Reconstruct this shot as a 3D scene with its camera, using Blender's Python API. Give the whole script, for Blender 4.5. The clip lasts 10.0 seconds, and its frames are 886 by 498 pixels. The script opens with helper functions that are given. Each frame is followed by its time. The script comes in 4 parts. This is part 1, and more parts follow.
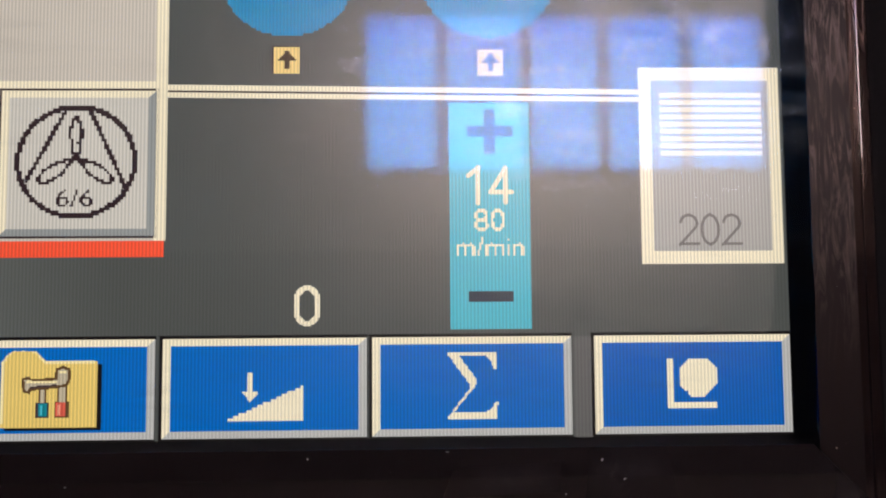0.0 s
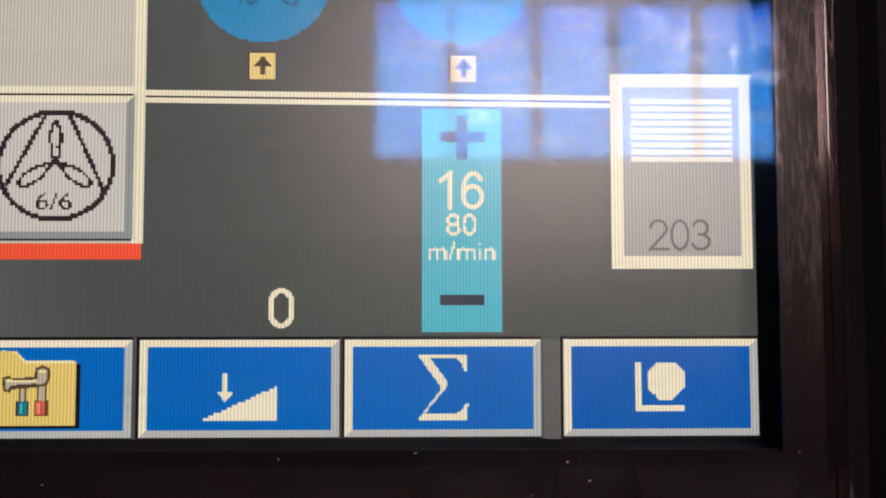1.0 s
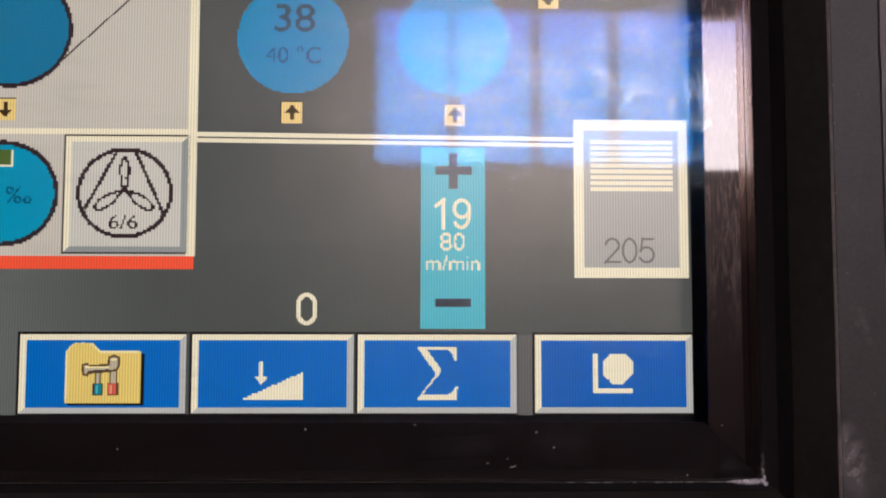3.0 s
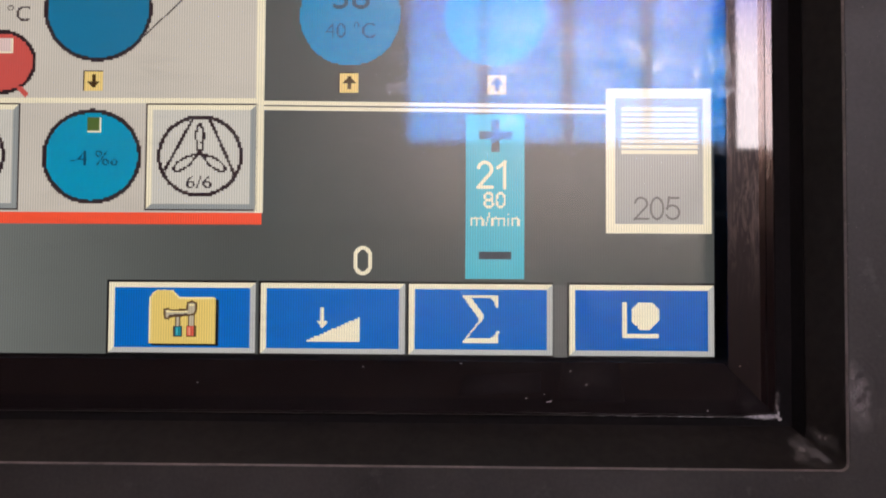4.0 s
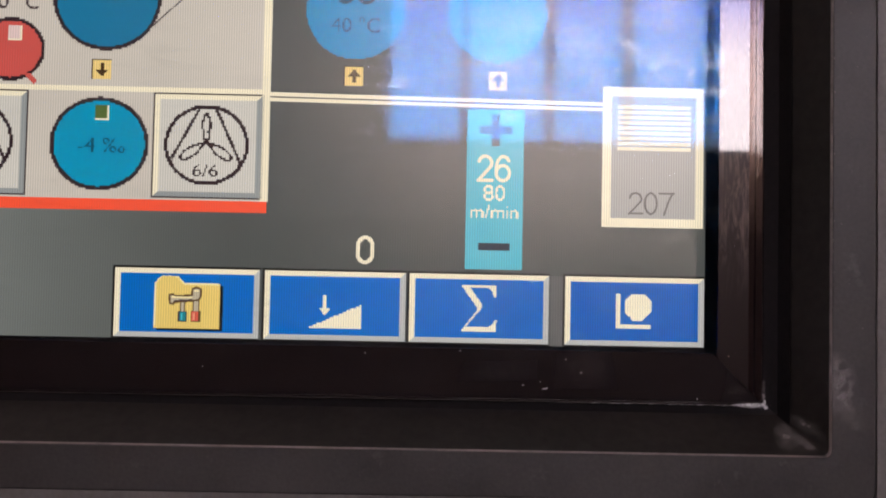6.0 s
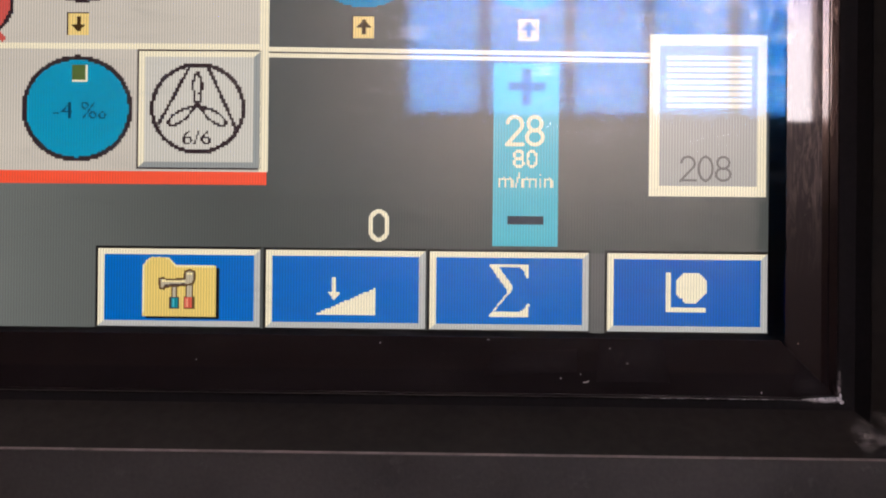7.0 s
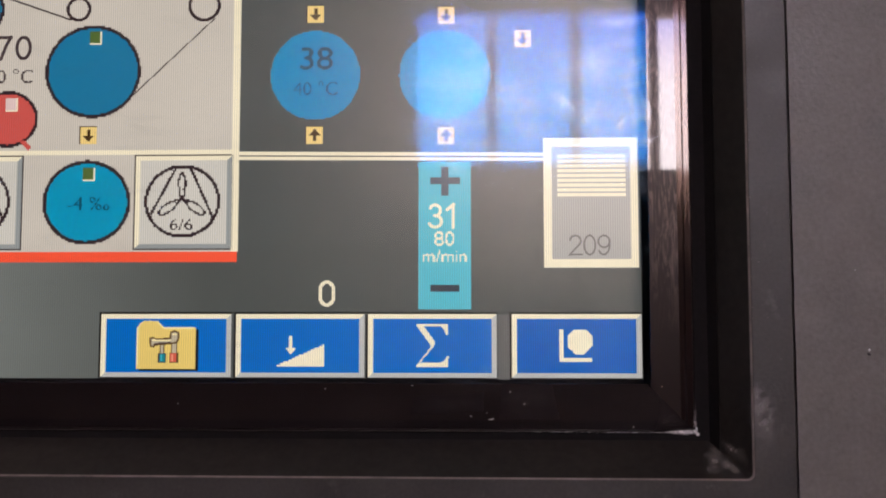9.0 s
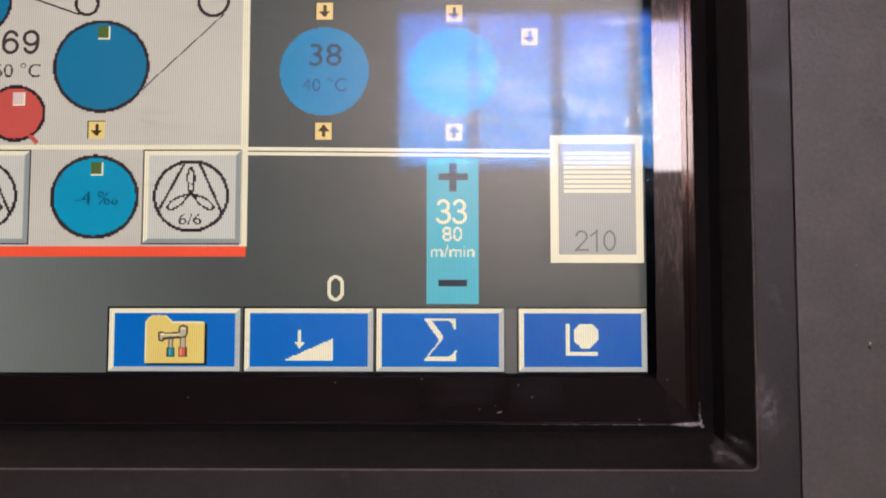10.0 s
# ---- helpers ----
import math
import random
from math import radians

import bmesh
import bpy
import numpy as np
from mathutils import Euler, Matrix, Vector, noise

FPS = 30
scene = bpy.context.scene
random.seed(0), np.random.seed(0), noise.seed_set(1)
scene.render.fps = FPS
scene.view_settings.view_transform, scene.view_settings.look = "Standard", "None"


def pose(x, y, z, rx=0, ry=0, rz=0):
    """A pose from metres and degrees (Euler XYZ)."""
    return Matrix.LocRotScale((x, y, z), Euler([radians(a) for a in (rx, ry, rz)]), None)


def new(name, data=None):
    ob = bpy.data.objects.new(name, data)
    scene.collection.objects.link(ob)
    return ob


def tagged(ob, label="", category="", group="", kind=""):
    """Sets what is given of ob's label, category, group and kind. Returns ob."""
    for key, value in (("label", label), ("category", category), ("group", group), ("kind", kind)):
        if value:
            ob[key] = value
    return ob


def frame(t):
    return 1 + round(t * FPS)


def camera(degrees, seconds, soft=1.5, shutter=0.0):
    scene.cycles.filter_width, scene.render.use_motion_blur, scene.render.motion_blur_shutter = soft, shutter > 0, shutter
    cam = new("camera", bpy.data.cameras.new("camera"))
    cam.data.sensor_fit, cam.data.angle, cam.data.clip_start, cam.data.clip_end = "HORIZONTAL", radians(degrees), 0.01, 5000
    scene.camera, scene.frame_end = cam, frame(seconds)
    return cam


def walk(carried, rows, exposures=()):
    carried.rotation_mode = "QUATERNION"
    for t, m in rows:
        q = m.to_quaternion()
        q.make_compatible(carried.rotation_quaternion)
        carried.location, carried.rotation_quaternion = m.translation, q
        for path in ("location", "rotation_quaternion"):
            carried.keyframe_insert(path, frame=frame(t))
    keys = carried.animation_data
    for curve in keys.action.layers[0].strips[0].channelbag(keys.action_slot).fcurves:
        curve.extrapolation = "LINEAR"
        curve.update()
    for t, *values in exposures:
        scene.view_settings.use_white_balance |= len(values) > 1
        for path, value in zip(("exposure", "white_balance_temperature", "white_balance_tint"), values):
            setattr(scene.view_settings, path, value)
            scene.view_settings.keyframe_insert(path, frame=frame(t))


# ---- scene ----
# ---------------------------------------------------------------- camera
cam = camera(56.01, 10.0, soft=1.9)
# seconds, x, y, z in metres, pitch, roll, yaw in degrees
ROWS = [
    (0.0, -0.06795, -0.15063, 1.22279, 4.064, -0.412, -1.795),
    (0.2, -0.06631, -0.14978, 1.22371, 4.218, -0.393, -2.068),
    (0.3, -0.06461, -0.15094, 1.22376, 4.060, -0.425, -1.749),
    (0.5, -0.06416, -0.15413, 1.22576, 3.887, -0.303, -1.595),
    (0.7, -0.06271, -0.15376, 1.22685, 3.196, -0.190, -1.960),
    (0.8, -0.06185, -0.15222, 1.22604, 3.204, -0.171, -1.903),
    (1.0, -0.06114, -0.15331, 1.22553, 3.249, -0.057, -1.131),
    (1.2, -0.06307, -0.15718, 1.22822, 3.069, -0.070, -1.118),
    (1.3, -0.06286, -0.15748, 1.22770, 3.136, -0.057, -0.845),
    (1.5, -0.06281, -0.16105, 1.22893, 3.120, -0.007, -1.251),
    (1.7, -0.06199, -0.16171, 1.22775, 3.306, -0.072, -1.377),
    (1.8, -0.06198, -0.16297, 1.22818, 3.221, -0.082, -1.230),
    (2.0, -0.06204, -0.16749, 1.22923, 3.569, -0.093, -1.192),
    (2.2, -0.06055, -0.17283, 1.22829, 3.995, -0.186, -1.162),
    (3.3, -0.06060, -0.19615, 1.22497, 3.322, 0.194, -1.088),
    (3.5, -0.06087, -0.20023, 1.22591, 2.881, -0.025, -0.848),
    (3.7, -0.06170, -0.20398, 1.22260, 1.990, 0.030, 0.074),
    (3.8, -0.05961, -0.20903, 1.21946, 2.313, 0.216, 1.470),
    (4.0, -0.06400, -0.20862, 1.21853, 2.161, 0.354, 0.991),
    (4.2, -0.06370, -0.20991, 1.21918, 1.917, 0.450, 0.837),
    (4.3, -0.06400, -0.21026, 1.22010, 1.925, 0.514, 0.361),
    (4.5, -0.06361, -0.20925, 1.22128, 1.861, 0.564, -0.261),
    (4.7, -0.06599, -0.21041, 1.22292, 2.208, 0.644, -0.672),
    (4.8, -0.06518, -0.21330, 1.22253, 3.181, 0.687, 0.136),
    (5.0, -0.07125, -0.22084, 1.22481, 3.127, 0.481, 0.289),
    (5.2, -0.07319, -0.22744, 1.22511, 3.345, 0.367, 0.336),
    (5.3, -0.07174, -0.22835, 1.22370, 3.940, 0.395, 0.117),
    (5.5, -0.07032, -0.22798, 1.22154, 2.935, 0.944, -0.691),
    (5.7, -0.06972, -0.22490, 1.21804, 2.387, 1.122, -0.725),
    (6.8, -0.06934, -0.18859, 1.21575, 0.561, 0.685, 0.643),
    (7.0, -0.07016, -0.18845, 1.21738, 0.249, 0.575, 0.901),
    (7.2, -0.07174, -0.19185, 1.21928, 0.789, 0.389, 0.973),
    (7.3, -0.07236, -0.19243, 1.21932, 1.172, 0.386, 0.565),
    (7.5, -0.07082, -0.19700, 1.21963, 1.369, 0.277, 0.400),
    (7.7, -0.06853, -0.20345, 1.22156, 1.925, 0.306, 0.486),
    (7.8, -0.06662, -0.20972, 1.22207, 2.530, 0.298, 0.604),
    (8.0, -0.06501, -0.21828, 1.22376, 2.742, 0.341, 0.674),
    (8.2, -0.06081, -0.22604, 1.22288, 2.580, 0.401, 1.416),
    (8.3, -0.05910, -0.22879, 1.22201, 2.589, 0.468, 1.555),
    (8.5, -0.05357, -0.23346, 1.22084, 3.357, 0.311, 1.196),
    (8.7, -0.05048, -0.23393, 1.22097, 3.495, 0.061, 0.620),
    (8.8, -0.04857, -0.23427, 1.22095, 3.480, -0.000, 0.930),
    (9.0, -0.04774, -0.23288, 1.22086, 3.677, -0.019, 1.813),
    (9.2, -0.04747, -0.23305, 1.22055, 3.869, -0.083, 1.980),
    (9.3, -0.04835, -0.23272, 1.22046, 3.786, -0.025, 1.516),
    (9.5, -0.04631, -0.23242, 1.21887, 3.814, -0.045, 1.432),
    (9.7, -0.04889, -0.23470, 1.21921, 3.721, 0.057, 0.868),
    (9.8, -0.05116, -0.23583, 1.21905, 3.885, 0.047, 0.552),
    (10.0, -0.05540, -0.23547, 1.21914, 3.728, 0.046, 0.478),
]
walk(cam, [(t, pose(x, y, z, 0, 0, yaw) @ pose(0, 0, 0, 90 + pitch, 0, 0) @ pose(0, 0, 0, 0, 0, roll)) for t, x, y, z, pitch, roll, yaw in ROWS],
     exposures=[(0.0, -0.06), (1.0, -0.09), (2.0, -0.11), (4.0, -0.06), (5.0, -0.01), (10.0, 0.0)])

# ---------------------------------------------------------------- world and light
SKY = 10.4                      # brightness of the sky behind the window
world = bpy.data.worlds.new("sky")
scene.world = world
world.use_nodes = True
wn = world.node_tree.nodes
sky_tex = wn.new("ShaderNodeTexSky")
sky_tex.sky_type, sky_tex.sun_disc = "NISHITA", False
sky_tex.sun_elevation, sky_tex.sun_rotation = radians(35), radians(40)
wn["Background"].inputs["Strength"].default_value = 0.1
world.node_tree.links.new(sky_tex.outputs[0], wn["Background"].inputs["Color"])
scene.view_settings.exposure = 0.0

# ---------------------------------------------------------------- sizes
PX = 0.000381                   # pitch of the display's dots
Z0 = 1.20                       # height of the display's lower edge over the floor
W, H = 800, 600                 # dots of the display
GLASS_Y, BEZEL_Y, RING_Y, PANEL_Y = -0.00926, -0.0093, -0.0220, -0.0207


# ---------------------------------------------------------------- materials
def lin(r, g, b):
    return tuple(((c / 255 + 0.055) / 1.055) ** 2.4 if c > 10 else c / 255 / 12.92 for c in (r, g, b)) + (1.0,)


def material(name):
    m = bpy.data.materials.new(name)
    m.use_nodes = True
    m.node_tree.nodes.clear()
    out = m.node_tree.nodes.new("ShaderNodeOutputMaterial")

    def node(kind, links=(), **values):
        n = m.node_tree.nodes.new("ShaderNode" + kind)
        for key, value in values.items():
            key = int(key[1:]) if key[0] == "i" and key[1:].isdigit() else key.replace("_", " ")
            n.inputs[key].default_value = value
        for key, source in dict(links).items():
            m.node_tree.links.new(source, n.inputs[key])
        return n

    def done(shader, bump=None):
        m.node_tree.links.new(shader, out.inputs["Surface"])
        return m

    return m, node, done


def ramp_on(node, source, stops):
    r = node("ValToRGB", {"Fac": source})
    while len(r.color_ramp.elements) < len(stops):
        r.color_ramp.elements.new(0.5)
    for e, (at, c) in zip(r.color_ramp.elements, stops):
        e.position = at
        e.color = c if isinstance(c, tuple) else (c, c, c, 1)
    return r.outputs["Color"]


def maths(node, op, a, b=None):
    n = node("Math")
    n.operation = op
    for i, v in enumerate((a, b)):
        if v is None:
            continue
        if isinstance(v, (int, float)):
            n.inputs[i].default_value = v
        else:
            n.id_data.links.new(v, n.inputs[i])
    return n.outputs[0]


LIT = {}
HAZE, HAZE_NEAR = 0.052, 0.074   # shares of light that the matt front film of the display scatters


def lit(name, r, g, b, left_gain=0.0, comb=0.95):
    """A colour shown by the display: light through upright rows of dots."""
    if name in LIT:
        return LIT[name]
    m, node, done = material("lcd_" + name)
    place = node("SeparateXYZ", {0: node("NewGeometry").outputs["Position"]})
    stripe = maths(node, "PINGPONG", maths(node, "DIVIDE", place.outputs["X"], PX * 1.68), 0.5)
    row = maths(node, "PINGPONG", maths(node, "DIVIDE", place.outputs["Z"], PX), 0.5)
    grain = node("TexNoise", {"Vector": node("NewGeometry").outputs["Position"]}, Scale=45.0, Detail=3.0)
    level = maths(node, "ADD", maths(node, "MULTIPLY", stripe, comb), 1.0 - comb / 4)
    level = maths(node, "MULTIPLY", level, maths(node, "ADD", maths(node, "MULTIPLY", row, 0.10), 0.975))
    level = maths(node, "MULTIPLY", level, maths(node, "ADD", maths(node, "MULTIPLY", grain.outputs["Fac"], 0.16), 0.92))
    if left_gain:                    # dark fields get a brightness ramp towards the left, put into their emission
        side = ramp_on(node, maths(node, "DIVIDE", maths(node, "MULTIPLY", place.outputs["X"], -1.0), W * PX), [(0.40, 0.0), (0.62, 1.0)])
        level = maths(node, "MULTIPLY", level, maths(node, "ADD", maths(node, "MULTIPLY", side, left_gain), 1.0))
    glow = node("Emission", {"Strength": maths(node, "MULTIPLY", level, 1.11)}, Color=lin(r, g, b))
    film = node("BsdfGlossy", Roughness=0.36, Color=(0.60, 0.76, 0.62, 1))
    close = node("BsdfGlossy", Roughness=0.30, Color=(1.0, 0.82, 0.66, 1))
    film.distribution = close.distribution = "BECKMANN"
    matt = node("MixShader", {1: glow.outputs[0], 2: film.outputs[0]}, Fac=HAZE)
    matt = node("MixShader", {1: matt.outputs[0], 2: close.outputs[0]}, Fac=HAZE_NEAR)
    LIT[name] = done(matt.outputs[0])
    return LIT[name]


def plain(name, rgb, rough=0.5, metal=0.0, spec=0.5, scale=40.0, vary=0.25, bump=0.0, bump_scale=600.0, ior=1.5, worn=None):
    m, node, done = material(name)
    where = node("TexCoord").outputs["Object"]
    n1 = node("TexNoise", {"Vector": where}, Scale=scale, Detail=6.0, Roughness=0.6)
    n2 = node("TexNoise", {"Vector": where}, Scale=scale * 14, Detail=4.0)
    both = maths(node, "ADD", maths(node, "MULTIPLY", n1.outputs["Fac"], 0.65), maths(node, "MULTIPLY", n2.outputs["Fac"], 0.35))
    lo, hi = [tuple(min(1, c * k) for c in rgb) + (1,) for k in (1 - vary, 1 + vary)]
    colour = ramp_on(node, both, [(0.32, lo), (0.68, hi)])
    if worn:
        patches = node("TexNoise", {"Vector": where}, Scale=worn[1], Detail=8.0, Roughness=0.7)
        mask = ramp_on(node, patches.outputs["Fac"], [(worn[2], 0.0), (worn[2] + 0.12, worn[3])])
        mix = node("MixRGB", {"Fac": mask, "Color1": colour}, Color2=worn[0] + (1,))
        colour = mix.outputs[0]
    rr = ramp_on(node, n1.outputs["Fac"], [(0.3, max(0.02, rough - 0.1)), (0.7, min(1.0, rough + 0.1))])
    b = node("BsdfPrincipled", {"Base Color": colour, "Roughness": rr}, Metallic=metal)
    b.inputs["Specular IOR Level"].default_value = spec
    b.inputs["IOR"].default_value = ior
    if bump:
        h = node("TexNoise", {"Vector": where}, Scale=bump_scale, Detail=3.0)
        bm_ = node("Bump", {"Height": h.outputs["Fac"]}, Strength=bump, Distance=0.0004)
        m.node_tree.links.new(bm_.outputs[0], b.inputs["Normal"])
    return done(b.outputs[0])


def glass_cover_material():
    """Coated touch glass: a blue sheen, a soft haze and greasy wipe marks."""
    m, node, done = material("coated_glass")
    where = node("TexCoord").outputs["Object"]
    clear = node("BsdfTransparent")
    sheen = node("BsdfGlossy", Roughness=0.045, Color=(0.04, 0.36, 1.0, 1))
    wipes = node("Mapping", {"Vector": where})
    wipes.inputs["Scale"].default_value = (55, 1, 380)
    wipes.inputs["Rotation"].default_value = (0, radians(8), 0)
    n1 = node("TexNoise", {"Vector": wipes.outputs[0]}, Scale=1.0, Detail=6.0, Roughness=0.65, Distortion=0.8)
    n2 = node("TexNoise", {"Vector": where}, Scale=38.0, Detail=4.0)
    n3 = node("TexNoise", {"Vector": where}, Scale=260.0, Detail=2.0)
    mark = ramp_on(node, n1.outputs["Fac"], [(0.50, 0.0), (0.66, 1.0)])
    area = ramp_on(node, n2.outputs["Fac"], [(0.43, 0.0), (0.60, 1.0)])
    dab = ramp_on(node, n3.outputs["Fac"], [(0.66, 0.0), (0.72, 1.0)])
    grease = maths(node, "MAXIMUM", maths(node, "MULTIPLY", mark, area), maths(node, "MULTIPLY", dab, maths(node, "MULTIPLY", area, 0.25)))
    smear = node("BsdfGlossy", Roughness=0.125, Color=(0.75, 0.9, 1.0, 1))
    one = node("MixShader", {1: clear.outputs[0], 2: sheen.outputs[0]}, Fac=0.039)
    two = node("MixShader", {0: maths(node, "MULTIPLY", grease, 0.05), 1: one.outputs[0], 2: smear.outputs[0]})
    return done(two.outputs[0])


def bezel_material(name, stretch, scuff, coat=0.03, gloss=1.0, floor=-1.0, sheen=0.11, tint=(1, 1, 1, 1), rough=0.30):
    """Glossy black plastic, scuffed along its length."""
    m, node, done = material(name)
    where = node("TexCoord").outputs["Object"]
    along = node("Mapping", {"Vector": where})
    along.inputs["Scale"].default_value = stretch
    streaks = node("TexNoise", {"Vector": along.outputs[0]}, Scale=1.0, Detail=5.0, Roughness=0.6, Distortion=1.9)
    blotch = node("TexNoise", {"Vector": where}, Scale=70.0, Detail=4.0)
    mask = maths(node, "MULTIPLY", ramp_on(node, streaks.outputs["Fac"], [(0.46, 0.0), (0.66, 1.0)]), ramp_on(node, blotch.outputs["Fac"], [(0.35, 0.2), (0.65, 1.0)]))
    high = node("SeparateXYZ", {0: where}).outputs["Z"]     # scuffs fade in upwards from this height, partly painting in the window's scattered light
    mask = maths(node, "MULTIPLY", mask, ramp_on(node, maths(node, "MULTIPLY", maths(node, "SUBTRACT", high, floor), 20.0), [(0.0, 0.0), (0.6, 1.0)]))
    specks = node("TexNoise", {"Vector": where}, Scale=900.0, Detail=1.0)
    dust = ramp_on(node, specks.outputs["Fac"], [(0.80, 0.0), (0.83, 1.0)])
    colour = node("MixRGB", {"Fac": maths(node, "MAXIMUM", maths(node, "MULTIPLY", mask, 0.06 * scuff), maths(node, "MULTIPLY", dust, 0.2 * scuff))}, Color1=(0.019, 0.0138, 0.0142, 1), Color2=(0.68, 0.47, 0.40, 1))
    b = node("BsdfPrincipled", {"Base Color": colour.outputs[0]}, Roughness=0.42)
    rough = maths(node, "ADD", maths(node, "MULTIPLY", mask, 0.25), rough)
    m.node_tree.links.new(rough, b.inputs["Roughness"])
    m.node_tree.links.new(maths(node, "ADD", maths(node, "MULTIPLY", mask, 0.16 * scuff), sheen), b.inputs["Specular IOR Level"])
    b.inputs["Specular Tint"].default_value = tint
    b.inputs["Coat Weight"].default_value, b.inputs["Coat Roughness"].default_value = gloss, coat
    b.inputs["Coat IOR"].default_value = 1.92
    height = node("Bump", {"Height": streaks.outputs["Fac"]}, Strength=0.02, Distance=0.0001)
    m.node_tree.links.new(height.outputs[0], b.inputs["Normal"])
    wave = node("Mapping", {"Vector": where})
    wave.inputs["Scale"].default_value = (420, 1, 160)
    ripple = node("TexNoise", {"Vector": wave.outputs[0]}, Scale=1.0, Detail=1.0, Distortion=1.0)
    worn = node("Bump", {"Height": ripple.outputs["Fac"]}, Strength=0.007, Distance=0.0001)
    m.node_tree.links.new(worn.outputs[0], b.inputs["Coat Normal"])
    return done(b.outputs[0])


def sky_material():
    m, node, done = material("bright_sky")
    place = node("SeparateXYZ", {0: node("NewGeometry").outputs["Position"]})
    up = maths(node, "DIVIDE", maths(node, "SUBTRACT", place.outputs["Z"], 2.47), 1.47)
    clouds = node("TexNoise", {"Vector": node("NewGeometry").outputs["Position"]}, Scale=0.9, Detail=6.0)
    up = maths(node, "ADD", up, maths(node, "MULTIPLY", maths(node, "SUBTRACT", clouds.outputs["Fac"], 0.5), 0.22))
    colour = ramp_on(node, up, [(0.0, (1.0, 0.87, 0.90, 1)), (0.55, (1.0, 0.86, 0.93, 1)), (0.78, (0.78, 0.66, 0.88, 1)), (0.97, (0.50, 0.46, 0.88, 1))])
    glow = node("Emission", {"Color": colour}, Strength=SKY)
    return done(glow.outputs[0])


M_GLASS = glass_cover_material()
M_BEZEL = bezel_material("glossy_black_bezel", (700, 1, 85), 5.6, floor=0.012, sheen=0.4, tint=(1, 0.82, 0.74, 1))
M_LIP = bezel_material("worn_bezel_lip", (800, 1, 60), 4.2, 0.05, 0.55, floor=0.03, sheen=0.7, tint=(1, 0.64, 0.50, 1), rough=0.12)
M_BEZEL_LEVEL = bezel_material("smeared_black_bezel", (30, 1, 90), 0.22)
M_SKY = sky_material()
# blacker than the chamfer, to put the groove's shade into the colour
M_RECESS_SHADE = plain("groove_shade_black", (0.018, 0.0156, 0.0160), rough=0.8, spec=0.2, scale=50, vary=0.3)
M_CHAMFER = plain("matt_black_plastic", (0.040, 0.034, 0.030), rough=0.6, spec=0.3, scale=30, vary=0.35, bump=0.15)
M_RING = plain("grey_powder_coat", (0.054, 0.048, 0.043), ior=1.75, rough=0.46, scale=75, vary=0.42, bump=0.12, bump_scale=1300, worn=((0.16, 0.14, 0.135), 130, 0.60, 0.5))
M_PLINTH = plain("dark_charcoal_coat", (0.027, 0.0236, 0.0276), rough=0.55, spec=0.4, scale=25, vary=0.25, bump=0.2, bump_scale=1800)
M_PANEL = plain("grey_cabinet_enamel", (0.230, 0.210, 0.192), ior=1.8, rough=0.48, scale=55, vary=0.30, bump=0.26, bump_scale=900)
M_SEAM = plain("dark_seam", (0.024, 0.022, 0.022), spec=1.0, rough=0.8, vary=0.3)
M_DUST = plain("pale_dust", (0.84, 0.8, 0.78), spec=1.0, rough=0.95, scale=300, vary=0.35, bump=0.8)
M_BACKING = plain("black_display_surround", (0.032, 0.028, 0.028), spec=0.3, rough=0.7, vary=0.3)
M_WALL = plain("painted_plaster", (0.60, 0.505, 0.43), rough=0.9, scale=1.5, vary=0.15, bump=0.2, bump_scale=60)
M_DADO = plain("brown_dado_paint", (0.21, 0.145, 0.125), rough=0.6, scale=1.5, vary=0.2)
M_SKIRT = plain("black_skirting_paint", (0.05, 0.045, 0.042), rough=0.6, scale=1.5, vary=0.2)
M_BAND = plain("brown_step_band", (0.21, 0.17, 0.15), rough=0.7, scale=1.5, vary=0.25)
M_FLOOR = plain("worn_concrete", (0.36, 0.33, 0.30), rough=0.8, scale=1.2, vary=0.3, bump=0.3, bump_scale=40)
M_CEIL = plain("grey_ceiling", (0.75, 0.72, 0.68), rough=0.95, scale=1.0, vary=0.12)
M_MULLION = plain("brown_window_frame", (0.30, 0.19, 0.14), rough=0.6, scale=8, vary=0.25)


def pane_material():
    m, node, done = material("window_glass")
    mix = node("MixShader", {1: node("BsdfTransparent").outputs[0], 2: node("BsdfGlossy", Roughness=0.02).outputs[0]}, Fac=0.05)
    return done(mix.outputs[0])


M_PANE = pane_material()


def film_material(name, rgb, most, scale, lo, hi, stretch=(1, 1, 1)):
    """A thin broken film of dust or grease, thicker in its middle; the surface under it shows through the gaps."""
    m, node, done = material(name)
    uv = node("TexCoord").outputs["UV"]
    mid = node("VectorMath", {0: uv})
    mid.operation = "SUBTRACT"
    mid.inputs[1].default_value = (0.5, 0.5, 0)
    size = node("VectorMath", {0: mid.outputs[0]})
    size.operation = "LENGTH"
    fade = ramp_on(node, maths(node, "MULTIPLY", size.outputs["Value"], 2.0), [(0.25, 1.0), (0.95, 0.0)])
    spread = node("Mapping", {"Vector": node("TexCoord").outputs["Object"]})
    spread.inputs["Scale"].default_value = stretch
    n = node("TexNoise", {"Vector": spread.outputs[0]}, Scale=scale, Detail=6.0, Roughness=0.7)
    mask = maths(node, "MULTIPLY", maths(node, "MULTIPLY", fade, ramp_on(node, n.outputs["Fac"], [(lo, 0.0), (hi, 1.0)])), most)
    dust = node("BsdfDiffuse", Color=rgb + (1,))
    mix = node("MixShader", {0: mask, 1: node("BsdfTransparent").outputs[0], 2: dust.outputs[0]})
    return done(mix.outputs[0])


